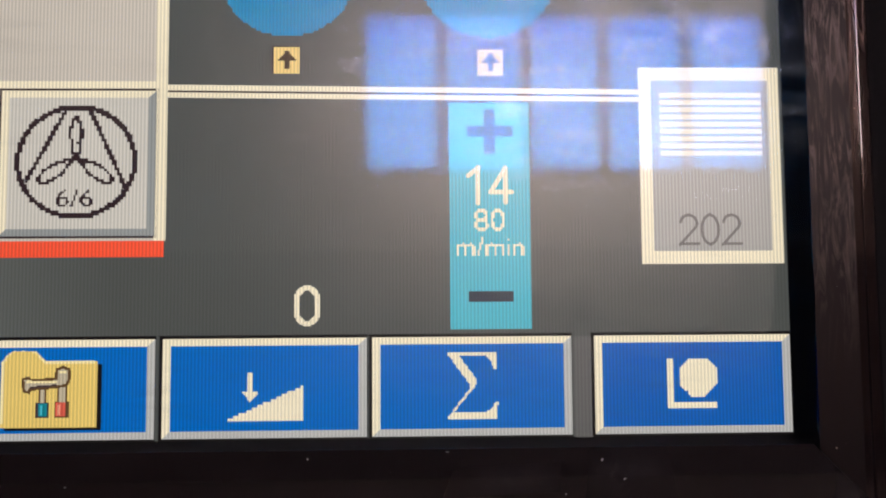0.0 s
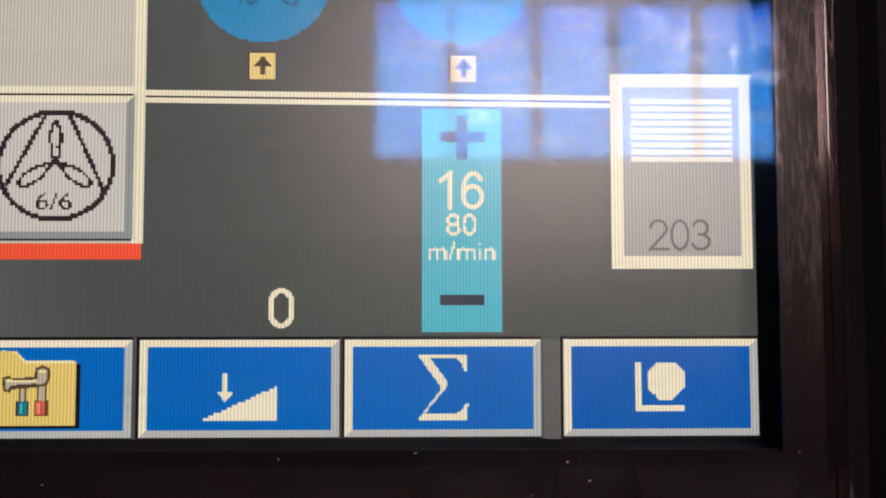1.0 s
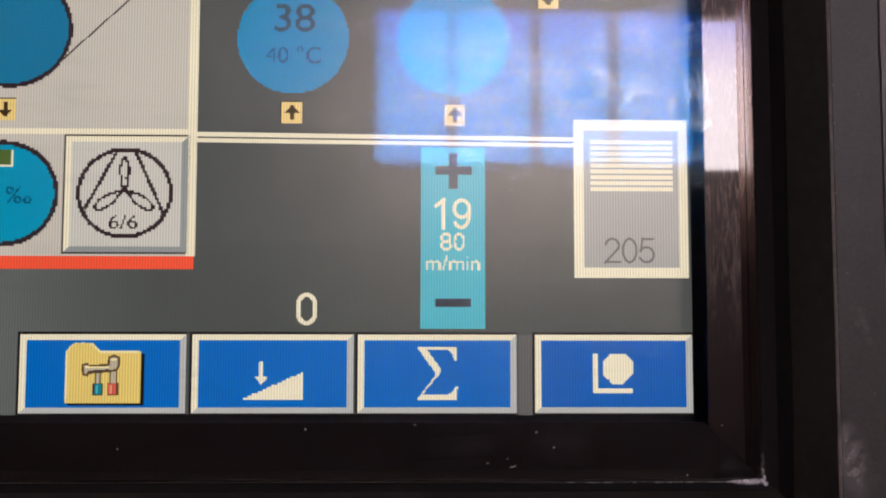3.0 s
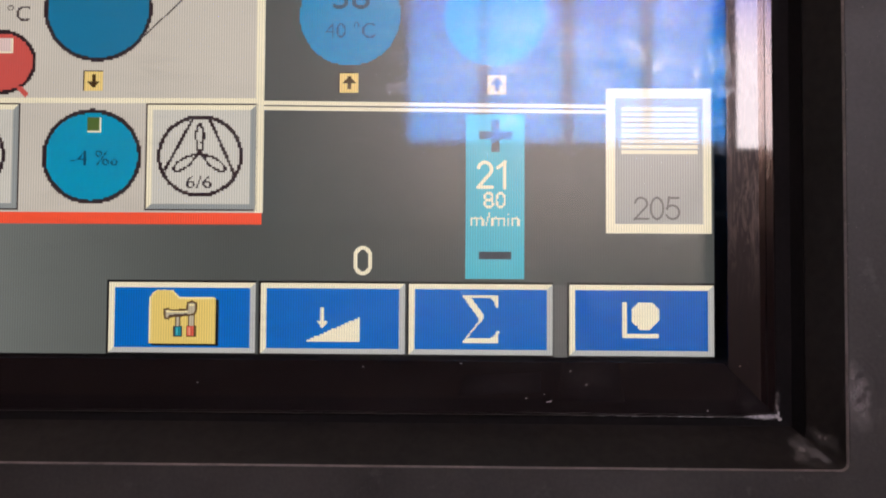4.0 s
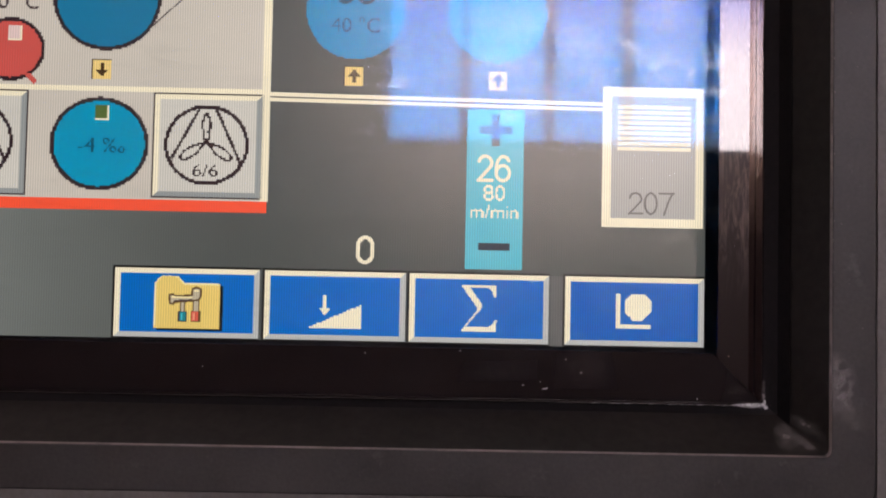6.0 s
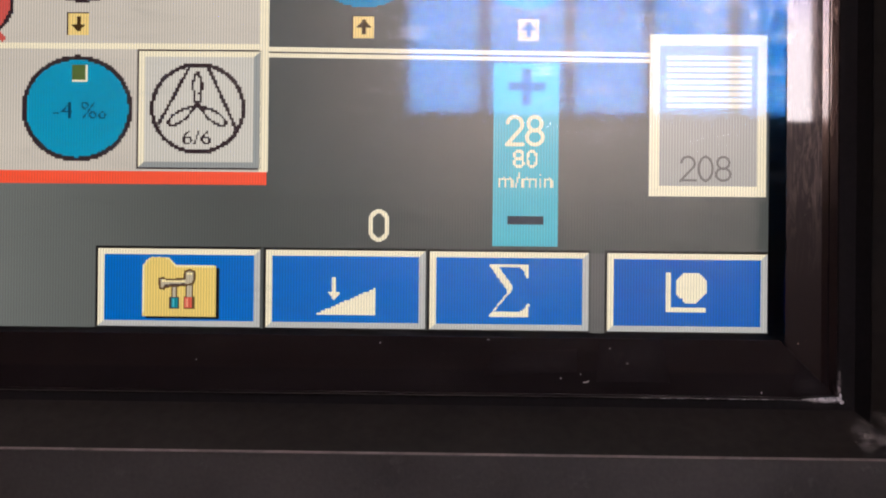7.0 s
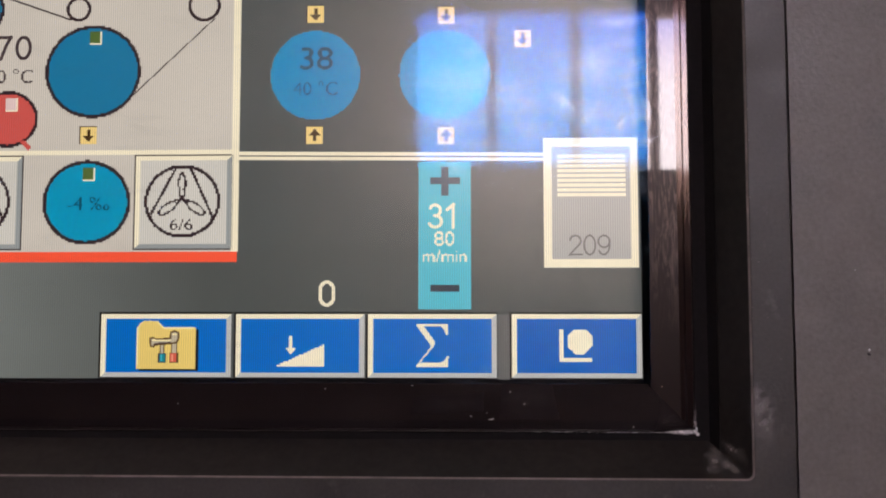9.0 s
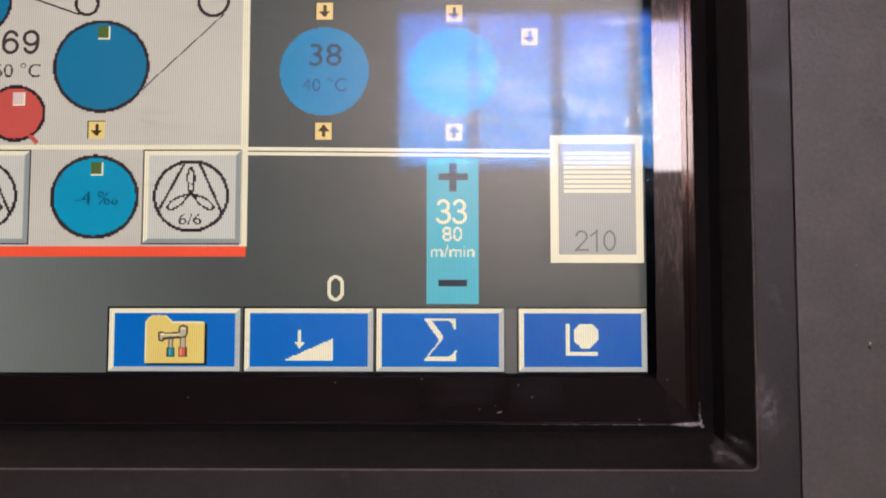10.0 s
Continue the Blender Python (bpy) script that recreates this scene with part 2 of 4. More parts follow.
M_FILM = film_material("grey_dust_film", (0.68, 0.62, 0.6), 0.6, 520.0, 0.42, 0.60)
M_CRUST = film_material("pale_dust_crust", (0.95, 0.95, 0.95), 1.0, 1300.0, 0.34, 0.50)
M_STAIN = film_material("dried_grease_stain", (0.62, 0.57, 0.56), 0.55, 420.0, 0.38, 0.60)
M_SCRATCH = film_material("worn_lip_line", (0.95, 0.95, 0.94), 0.55, 500.0, 0.40, 0.60)
M_SMUDGE = film_material("faint_smudge", (0.6, 0.56, 0.58), 0.08, 700.0, 0.44, 0.66)
M_SOFT = film_material("soft_grey_dust", (0.48, 0.44, 0.41), 0.6, 340.0, 0.40, 0.62)
# pale tone of the painted edge highlight; the paint nicks share it
M_GLINT_NICK = plain("edge_highlight", (0.34, 0.28, 0.26), spec=1.0, rough=0.6, scale=200, vary=0.5)


def wipe_material(name, most, scale, stretch, lo, hi, rough):
    """A thin greasy film that fades towards its edges and shines where the window stands in it."""
    m, node, done = material(name)
    uv = node("SeparateXYZ", {0: node("TexCoord").outputs["UV"]})
    fade = maths(node, "MULTIPLY", *(ramp_on(node, maths(node, "PINGPONG", uv.outputs[axis], 0.5), [(0.0, 0.0), (0.42, 1.0)]) for axis in ("X", "Y")))
    spread = node("Mapping", {"Vector": node("TexCoord").outputs["Object"]})
    spread.inputs["Scale"].default_value = stretch
    n = node("TexNoise", {"Vector": spread.outputs[0]}, Scale=scale, Detail=5.0, Roughness=0.65, Distortion=0.6)
    fac = maths(node, "MULTIPLY", maths(node, "MULTIPLY", fade, ramp_on(node, n.outputs["Fac"], [(lo, 0.0), (hi, 1.0)])), most)
    grease = node("BsdfGlossy", Roughness=rough, Color=(0.75, 0.9, 1.0, 1))
    mix = node("MixShader", {0: fac, 1: node("BsdfTransparent").outputs[0], 2: grease.outputs[0]})
    return done(mix.outputs[0])


M_WIPE = wipe_material("greasy_wipe", 0.085, 500.0, (1, 1, 1), 0.25, 0.6, 0.10)
M_DAB = wipe_material("greasy_dab", 0.13, 700.0, (0.7, 1, 1.3), 0.30, 0.70, 0.12)
M_CLOUD = wipe_material("greasy_cloud", 0.07, 380.0, (0.4, 1, 2.0), 0.36, 0.72, 0.14)
M_STREAK = wipe_material("cloth_streaks", 0.05, 230.0, (0.22, 1, 3.2), 0.34, 0.68, 0.13)


# ---------------------------------------------------------------- mesh helpers
def link(name, bm, mat, parent=None, label=""):
    me = bpy.data.meshes.new(name)
    bm.to_mesh(me)
    bm.free()
    me.materials.append(mat)
    ob = new(name, me)
    ob.parent = parent
    if label:
        tagged(ob, label)
    return ob


def part(name, bm, mat, parent, label=""):
    return link(name, bm, mat, parent, label)


def box(bm, x0, y0, z0, x1, y1, z1, bevel=0.0):
    vs = bmesh.ops.create_cube(bm, size=1)["verts"]
    for v in vs:
        v.co = Vector((x0 + (v.co.x + 0.5) * (x1 - x0), y0 + (v.co.y + 0.5) * (y1 - y0), z0 + (v.co.z + 0.5) * (z1 - z0)))
    if bevel:
        bmesh.ops.bevel(bm, geom=list({e for v in vs for e in v.link_edges}), offset=bevel, segments=2, affect="EDGES", profile=0.6)
    return bm


def boxed(*a, bevel=0.0):
    return box(bmesh.new(), *a, bevel=bevel)


LAYER = 0.00003


def at(u, v, layer=0):
    """A dot of the display (u from its right edge, negative; v from its lower edge) in the display's space."""
    return Vector((u * PX, -layer * LAYER, v * PX))


def quads(rects, layer):
    bm = bmesh.new()
    for u0, v0, u1, v1 in rects:
        bm.faces.new([bm.verts.new(at(u, v, layer)) for u, v in ((u0, v0), (u1, v0), (u1, v1), (u0, v1))])
    return bm


def raster(inside, u0, v0, u1, v1, layer, step=1.25):
    """Rows of dots where inside(u, v) holds, as the display would draw the shape."""
    rects = []
    for j in range(int((v1 - v0) / step) + 1):
        v = v0 + j * step
        start = None
        for i in range(int((u1 - u0) / step) + 2):
            u = u0 + i * step
            on = u <= u1 and inside(u + step / 2, v + step / 2)
            if on and start is None:
                start = u
            if not on and start is not None:
                rects.append((start, v, u, v + step))
                start = None
    return quads(rects, layer)


def disc(cu, cv, ru, rv, layer, step=1.25):
    return raster(lambda u, v: ((u - cu) / ru) ** 2 + ((v - cv) / rv) ** 2 <= 1, math.floor(cu - ru), math.floor(cv - rv), math.ceil(cu + ru), math.ceil(cv + rv), layer, step)


def away(u, v, a, b):
    d = (b[0] - a[0], b[1] - a[1])
    k = max(0, min(1, ((u - a[0]) * d[0] + (v - a[1]) * d[1]) / (d[0] ** 2 + d[1] ** 2 + 1e-9)))
    return math.hypot(u - a[0] - k * d[0], v - a[1] - k * d[1])


def strokes(lines, width, layer, step=1.25):
    """Polylines drawn in dots."""
    pts = [p for l in lines for p in l]
    w = width / 2
    return raster(lambda u, v: any(away(u, v, a, b) <= w for l in lines for a, b in zip(l, l[1:])),
                  math.floor(min(p[0] for p in pts) - w), math.floor(min(p[1] for p in pts) - w),
                  math.ceil(max(p[0] for p in pts) + w), math.ceil(max(p[1] for p in pts) + w), layer, step)


def within(poly):
    def test(u, v):
        on = False
        for (a, b), (c, d) in zip(poly, poly[1:] + poly[:1]):
            if (b > v) != (d > v) and u < (c - a) * (v - b) / (d - b) + a:
                on = not on
        return on
    return test


def shape(poly, layer, step=1.25):
    return raster(within(poly), math.floor(min(p[0] for p in poly)), math.floor(min(p[1] for p in poly)), math.ceil(max(p[0] for p in poly)), math.ceil(max(p[1] for p in poly)), layer, step)


def face(poly, layer):
    bm = bmesh.new()
    bm.faces.new([bm.verts.new(at(u, v, layer)) for u, v in poly])
    return bm


def arc(cx, cy, rx, ry, a0, a1, n=14):
    return [(cx + rx * math.cos(radians(a0 + (a1 - a0) * i / n)), cy + ry * math.sin(radians(a0 + (a1 - a0) * i / n))) for i in range(n + 1)]


def text_part(name, words, u0, v0, u1, v1, layer, mat, parent, label="", bold=0.0, step=0.9):
    """Words in the built-in font, fitted to a field of the display and drawn in its dots."""
    cu = bpy.data.curves.new(name, "FONT")
    cu.body, cu.offset = words, bold
    ob = new(name, cu)
    bpy.context.view_layer.update()
    me = bpy.data.meshes.new_from_object(ob.evaluated_get(bpy.context.evaluated_depsgraph_get()))
    bpy.data.objects.remove(ob)
    co = np.array([v.co[:2] for v in me.vertices])
    co = (co - co.min(0)) / (co.max(0) - co.min(0)) * (u1 - u0, v1 - v0) + (u0, v0)
    me.calc_loop_triangles()
    tris = [co[list(t.vertices)] for t in me.loop_triangles]
    bpy.data.meshes.remove(me)
    nu, nv = int((u1 - u0) / step) + 1, int((v1 - v0) / step) + 1
    pu, pv = np.meshgrid(u0 + (np.arange(nu) + 0.5) * step, v0 + (np.arange(nv) + 0.5) * step)
    on = np.zeros(pu.shape, bool)
    for a, b, c in tris:
        d = [(q[0] - p[0]) * (pv - p[1]) - (q[1] - p[1]) * (pu - p[0]) for p, q in ((a, b), (b, c), (c, a))]
        on |= ((d[0] >= 0) & (d[1] >= 0) & (d[2] >= 0)) | ((d[0] <= 0) & (d[1] <= 0) & (d[2] <= 0))
    rects = []
    for j in range(nv):
        i = 0
        while i < nu:
            k = i
            while k < nu and on[j, k]:
                k += 1
            if k > i:
                rects.append((u0 + i * step, v0 + j * step, u0 + k * step, v0 + (j + 1) * step))
            i = k + 1
    return part(name, quads(rects, layer), mat, parent, label)


# ---------------------------------------------------------------- the hall
X0, X1, YB, YF, ZC = -4.0, 5.0, -5.95, 1.6, 4.4
WX0, WX1, WZ0, WZ1 = -0.475, 2.62, 2.236, 3.475   # the window's opening
TH = 0.25


def hall():
    floor = link("floor", boxed(X0 - TH, YB - TH, -0.2, X1 + TH, YF + TH, 0.0), M_FLOOR)
    tagged(floor, "worn grey concrete floor of a factory hall", "floor", kind="structure")
    ceiling = link("ceiling", boxed(X0 - TH, YB - TH, ZC, X1 + TH, YF + TH, ZC + 0.2), M_CEIL)
    tagged(ceiling, "plain grey ceiling", "ceiling", kind="structure")
    for name, a in (("wall_west", (X0 - TH, YB, 0, X0, YF, ZC)), ("wall_east", (X1, YB, 0, X1 + TH, YF, ZC)), ("wall_north", (X0 - TH, YF, 0, X1 + TH, YF + TH, ZC))):
        tagged(link(name, boxed(*a), M_WALL), "plain painted plaster wall", "wall", kind="structure")
    bm = bmesh.new()
    box(bm, X0 - TH, YB - TH, 1.65, WX0, YB, ZC)
    box(bm, WX1, YB - TH, 1.65, X1 + TH, YB, ZC)
    box(bm, WX0, YB - TH, 1.65, WX1, YB, WZ0)
    box(bm, WX0, YB - TH, WZ1, WX1, YB, ZC)
    south = link("wall_south", bm, M_WALL)
    tagged(south, "painted plaster wall with a wide window", "wall", kind="structure")
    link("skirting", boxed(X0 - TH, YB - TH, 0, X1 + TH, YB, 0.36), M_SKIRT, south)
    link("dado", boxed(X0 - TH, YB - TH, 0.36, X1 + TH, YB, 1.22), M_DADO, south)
    # mid-tone band, made up to soften the wall's step mirrored in the bezel
    link("step_band", boxed(X0 - TH, YB - TH, 1.22, X1 + TH, YB, 1.65), M_BAND, south)
    # the window: five lights between brown bars
    window = link("window_1", boxed(WX0 + 0.002, YB - 0.14, WZ0 - 0.045, WX1 - 0.002, YB + 0.02, WZ0 - 0.004, bevel=0.004), M_MULLION)
    tagged(window, "wide window of five tall panes in brown frame", "window", kind="structure")
    bars = [WX0 + 0.02, 0.1235, 0.759, 1.346, 1.977, WX1 - 0.02]
    for n, x in enumerate(bars):
        w = 0.034 if 0 < n < 5 else 0.02
        part("window_bar", boxed(x - w, YB - 0.10, WZ0, x + w, YB - 0.04, WZ1, bevel=0.006), M_MULLION, window)
    for z in (WZ0 + 0.012, WZ1 - 0.012):
        part("window_frame", boxed(WX0, YB - 0.099, z - 0.012, WX1, YB - 0.042, z + 0.012), M_MULLION, window)
    for a, b in zip(bars, bars[1:]):
        pane = part("pane", boxed(a, YB - 0.073, WZ0, b, YB - 0.067, WZ1), M_PANE, window)
        pane.visible_shadow = False
    back = link("backdrop", boxed(WX0 - 1.6, YB - 1.30, WZ0 - 1.2, WX1 + 1.6, YB - 1.28, WZ1 + 1.2), M_SKY)
    tagged(back, "bright hazy daylight sky outside the window", "sky", kind="structure")


hall()


# ---------------------------------------------------------------- the cabinet and the terminal's housing
def ring_pieces(profile, right=0.0, low=0.0):
    """Four mitred sides of a frame round the display. profile: (outward, y, radius of the corner) from inside to outside, closed at the back."""
    L, B, R, T = -W * PX - right, low, right, H * PX - low
    sides = []
    for side in range(4):
        bm = bmesh.new()
        lines = []
        for d, y, *radius in profile:
            r = radius[0] if radius else 0.0
            corners = [(L - d + r, B - d + r), (R + d - r, B - d + r), (R + d - r, T + d - r), (L - d + r, T + d - r)]
            line = []
            for k, start in ((side, 225 + 90 * side), ((side + 1) % 4, 270 + 90 * side)):
                for i in range(5):
                    a = radians(start + 45 * i / 4)
                    line.append(bm.verts.new((corners[k][0] + r * math.cos(a), y, corners[k][1] + r * math.sin(a))))
            lines.append(line)
        n = len(profile)
        for p in range(n):
            one, two = lines[p], lines[(p + 1) % n]
            for i in range(9):
                bm.faces.new((one[i], one[i + 1], two[i + 1], two[i]))
        bm.faces.new([line[0] for line in lines])
        bm.faces.new([line[-1] for line in reversed(lines)])
        bmesh.ops.remove_doubles(bm, verts=bm.verts, dist=0.0000005)
        bmesh.ops.recalc_face_normals(bm, faces=bm.faces)
        sides.append(bm)
    return sides


def leaning(bm, lean=0.004):
    for v in bm.verts:
        v.co.y += lean * (v.co.z - 0.06)
    return bm


def housing():
    base = tagged(new("terminal_housing"), "black and grey operator terminal housing around a display", "control panel")
    base.location = (0, 0, Z0)
    # glossy strip with a rounded outer lip
    lip = [(0.0121, -0.0101), (0.01225, -0.0105), (0.0124, -0.01065), (0.0126, -0.01055), (0.0127, -0.0100)]
    strip = [(0.0016, -0.0089), (0.0011, BEZEL_Y), (0.0086, BEZEL_Y), (0.0086, -0.0089)]
    # a worn slant, a groove and a rounded crest
    rounded = [(0.0086, -0.0086), (0.0086, BEZEL_Y), (0.00985, BEZEL_Y - 0.000026), (0.00995, BEZEL_Y + 0.0003), (0.0102, BEZEL_Y + 0.0003), (0.0103, BEZEL_Y), (0.0105, BEZEL_Y - 0.00004),
               (0.0119, BEZEL_Y - 0.000023), (0.0122, BEZEL_Y + 0.00008), (0.0125, BEZEL_Y + 0.0003), (0.0126, -0.0086)]
    even = [(0.0005, -0.0089), (0.0000, BEZEL_Y), (0.0119, BEZEL_Y)] + lip + [(0.0127, -0.0089)]
    # the upright strip leans back a little
    for n, (bm, flat) in enumerate(zip(ring_pieces(strip, -0.0008, -0.0007), ring_pieces(even, -0.0008, -0.0007))):
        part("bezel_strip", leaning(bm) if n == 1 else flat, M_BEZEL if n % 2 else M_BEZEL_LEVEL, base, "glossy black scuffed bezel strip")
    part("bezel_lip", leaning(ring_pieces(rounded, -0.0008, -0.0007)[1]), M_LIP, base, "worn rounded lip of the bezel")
    # deep matt chamfer up to the outer frame
    # added dark strip behind the lip; its black stands for the groove's shade
    shade_profile = [(0.0112, -0.0040), (0.0112, -0.0080), (0.0128, -0.0084), (0.0150, -0.0092), (0.0167, -0.0125), (0.0167, -0.0040)]
    for bm in ring_pieces(shade_profile, 0.0002, -0.0007):
        part("recess_shade", bm, M_RECESS_SHADE, base, "dark strip with the groove's shade in its colour")
    cham = [(0.0168, -0.0040), (0.0168, -0.0127, 0.0005), (0.0219, -0.0214, 0.0016), (0.0222, -0.0216, 0.0017), (0.0222, -0.0040, 0.0017)]
    deep = [(0.0146, -0.0040), (0.0146, -0.0089, 0.0003)] + cham[1:]
    for bm in [ring_pieces(deep, 0.0002, -0.0007)[0]] + ring_pieces(cham, 0.0002, -0.0007)[1:]:
        part("chamfer", bm, M_CHAMFER, base, "deep matt black chamfered recess")
    rim = [(0.0224, -0.0040, 0.0018), (0.0224, RING_Y + 0.0003, 0.0018), (0.0226, RING_Y, 0.0019), (0.0324, RING_Y, 0.003), (0.0328, RING_Y + 0.0003, 0.0032), (0.0328, -0.0040, 0.0032)]
    for bm in ring_pieces(rim, 0.0002, -0.0007):
        part("outer_frame", bm, M_RING, base, "worn grey outer frame")
    # inner edge of the outer frame, its highlight painted as a paler colour
    for bm in ring_pieces([(0.02195, -0.02155, 0.0016), (0.0222, -0.02205, 0.0017), (0.02235, -0.02208, 0.0018), (0.0224, -0.0215, 0.0018)], 0.0002, -0.0007):
        part("edge_highlight", bm, M_GLINT_NICK, base, "pale edge with its highlight put into the colour")
    # seam behind
    for bm in ring_pieces([(0.0331, -0.0040), (0.0331, -0.0150), (0.0338, -0.0150), (0.0338, -0.0040)]):
        part("seam", bm, M_SEAM, base)
    part("display_surround", boxed(-W * PX - 0.0222, 0.0012, -0.0222, 0.0222, 0.0022, H * PX + 0.0222), M_BACKING, base)
    return base


HOUSING = housing()


def patch(name, corners, mat, parent, label=""):
    """A thin four-cornered film on a surface; corners in centimetres in the housing's space."""
    bm = bmesh.new()
    uv = bm.loops.layers.uv.new("uv")
    f = bm.faces.new([bm.verts.new(Vector(c) / 100) for c in corners])
    for loop, c in zip(f.loops, ((0, 0), (1, 0), (1, 1), (0, 1))):
        loop[uv].uv = c
    ob = part(name, bm, mat, parent, label)
    ob.visible_shadow = False
    return ob


def flake(cx, cz, w, h, y, parent, turn=0.0, name="dust_fleck", mat=None):
    """A small uneven flake lying on a face that looks towards -y; centimetres."""
    rnd = random.Random(round(cx * 100) + round(cz * 1000))
    bm = bmesh.new()
    top = bm.verts.new((cx / 100, y / 100 - 0.00012, cz / 100))
    rim = []
    for i in range(8):
        a = math.tau * i / 8
        k = 0.7 + 0.5 * rnd.random()
        p, q = math.cos(a) * w / 2 * k, math.sin(a) * h / 2 * k
        c, s = math.cos(radians(turn)), math.sin(radians(turn))
        rim.append(bm.verts.new(((cx + p * c - q * s) / 100, y / 100 - 0.00001, (cz + p * s + q * c) / 100)))
    for a, b in zip(rim, rim[1:] + rim[:1]):
        bm.faces.new((top, a, b))
    bmesh.ops.recalc_face_normals(bm, faces=bm.faces)
    return part(name, bm, mat or M_DUST, parent)


def wear():
    h, y = HOUSING, -0.935
    for cx, cz, w, t_, a in ((-8.63, -0.21, 0.05, 0.05, 0), (-6.30, -0.12, 0.10, 0.03, 0), (-4.74, -0.93, 0.08, 0.03, 10), (-4.32, -0.84, 0.03, 0.05, 0), (-4.22, -1.01, 0.20, 0.05, 4),
                             (-4.16, -0.99, 0.06, 0.05, 30), (-0.46, -1.19, 0.035, 0.06, 0), (0.77, 0.83, 0.05, 0.05, 0), (-3.70, -0.28, 0.07, 0.04, 40), (-3.32, -0.60, 0.09, 0.04, 30),
                             (-12.6, -0.62, 0.06, 0.03, 0), (0.42, 2.6, 0.03, 0.05, 0)):
        flake(cx, cz, w * 0.7, t_ * 0.7, y, h, a)
    # dust in the corner of the lip
    for cx, cz, w, t_, a in ((1.12, -1.29, 0.16, 0.11, -30), (1.02, -1.30, 0.14, 0.07, 5), (1.15, -1.21, 0.06, 0.14, 0), (0.89, -1.295, 0.14, 0.04, 3), (1.18, -1.35, 0.09, 0.09, -45)):
        flake(cx, cz, w, t_, -1.07, h, a, "dust_crumb")
    patch("dust_film", [(0.2, -1.075, -1.35), (1.26, -1.075, -1.42), (1.26, -1.075, -1.20), (0.2, -1.075, -1.28)], M_CRUST, h, "pale dust in the lip corner")
    patch("dust_film", [(1.06, -1.075, -1.42), (1.18, -1.075, -1.42), (1.18, -1.075, -0.6), (1.06, -1.075, -0.6)], M_FILM, h)
    patch("worn_line", [(-4.6, -1.072, -1.325), (1.9, -1.072, -1.325), (1.9, -1.072, -1.295), (-4.6, -1.072, -1.295)], M_SCRATCH, h, "thin pale worn line along the lip")
    # dust on the mitre of the recess, thickest towards the outer corner
    for x0, x1, d0, d1 in ((1.05, 2.30, 1.62, 2.20), (1.45, 2.34, 1.80, 2.21)):
        patch("corner_dust", [(min(x, d + 0.05), -0.90 - (d - 1.46) * (1.24 / 0.73) - 0.016, -d - 0.07) for x, d in ((x0, d1), (x1, d1), (x1, d0), (x0 + 0.1, d0))], M_SOFT, h, "soft grey dust in the recess corner")
    for d0, d1, w in ((1.44, 2.02, 0.16), (1.70, 2.12, 0.30)):
        patch("corner_dust", [(x, -0.90 - (d - 1.46) * (1.24 / 0.73) - 0.017, -d - 0.07) for x, d in ((d0 - w, d0 + 0.06), (d1 - w, d1 + 0.06), (d1, d1), (d0, d0))], M_SOFT, h)
    patch("corner_dust", [(d + 0.02, -0.90 - (d - 1.46) * (1.24 / 0.73) - 0.016, z) for d, z in ((1.6, -1.64), (2.19, -2.24), (2.19, -1.6), (1.6, -1.35))], M_SOFT, h)
    patch("corner_dust", [(1.75, -2.205, -2.62), (2.6, -2.205, -2.7), (2.55, -2.205, -2.3), (1.8, -2.205, -2.3)], M_SMUDGE, h)
    # dried grease on the grey frame
    patch("grease_stain", [(2.10, -2.205, -1.5), (3.0, -2.205, -1.7), (2.9, -2.205, 0.1), (2.10, -2.205, 0.35)], M_STAIN, h, "dried grease smear")
    patch("grease_stain", [(2.1, -2.205, -0.75), (2.65, -2.205, -0.75), (2.65, -2.205, 0.2), (2.1, -2.205, 0.2)], M_STAIN, h)
    # faint smudges on the lower strip
    patch("smudge", [(-4.0, -0.938, -1.0), (-2.4, -0.938, -1.0), (-2.6, -0.938, 0.0), (-3.9, -0.938, 0.0)], M_SMUDGE, h, "faint pale smudge")
    patch("smudge", [(-6.4, -0.938, -0.9), (-4.4, -0.938, -0.8), (-4.4, -0.938, -0.3), (-6.2, -0.938, -0.4)], M_SMUDGE, h)
    patch("smudge", [(0.25, -0.938, -1.2), (1.05, -0.938, -1.2), (1.0, -0.938, 1.6), (0.3, -0.938, 1.4)], M_SMUDGE, h)
    patch("smudge", [(0.1, -0.938, -1.25), (1.05, -0.938, -1.25), (1.05, -0.938, -0.6), (0.3, -0.938, -0.7)], M_SMUDGE, h)
    # nicks along the inner edge of the grey frame
    nicks = random.Random(5)
    for i in range(14):
        flake(2.25 + 0.05 * nicks.random(), 0.6 + 8.6 * nicks.random(), 0.012 + 0.016 * nicks.random(), 0.02 + 0.05 * nicks.random(), RING_Y * 100, h, 0, "paint_nick", M_GLINT_NICK)
    for i in range(10):
        flake(2.4 + 0.8 * nicks.random(), 0.2 + 8.5 * nicks.random(), 0.02 + 0.04 * nicks.random(), 0.012, RING_Y * 100, h, 40 * nicks.random(), "paint_nick", M_GLINT_NICK)
    # chipped enamel on the cabinet beside the frame
    flake(5.19, 0.90, 0.07, 0.10, PANEL_Y * 100, h, 20, "paint_chip")
    flake(5.18, 0.80, 0.10, 0.06, PANEL_Y * 100, h, -20, "paint_chip", M_SEAM)
    flake(4.9, 2.9, 0.03, 0.03, PANEL_Y * 100, h, 0, "paint_chip")


wear()


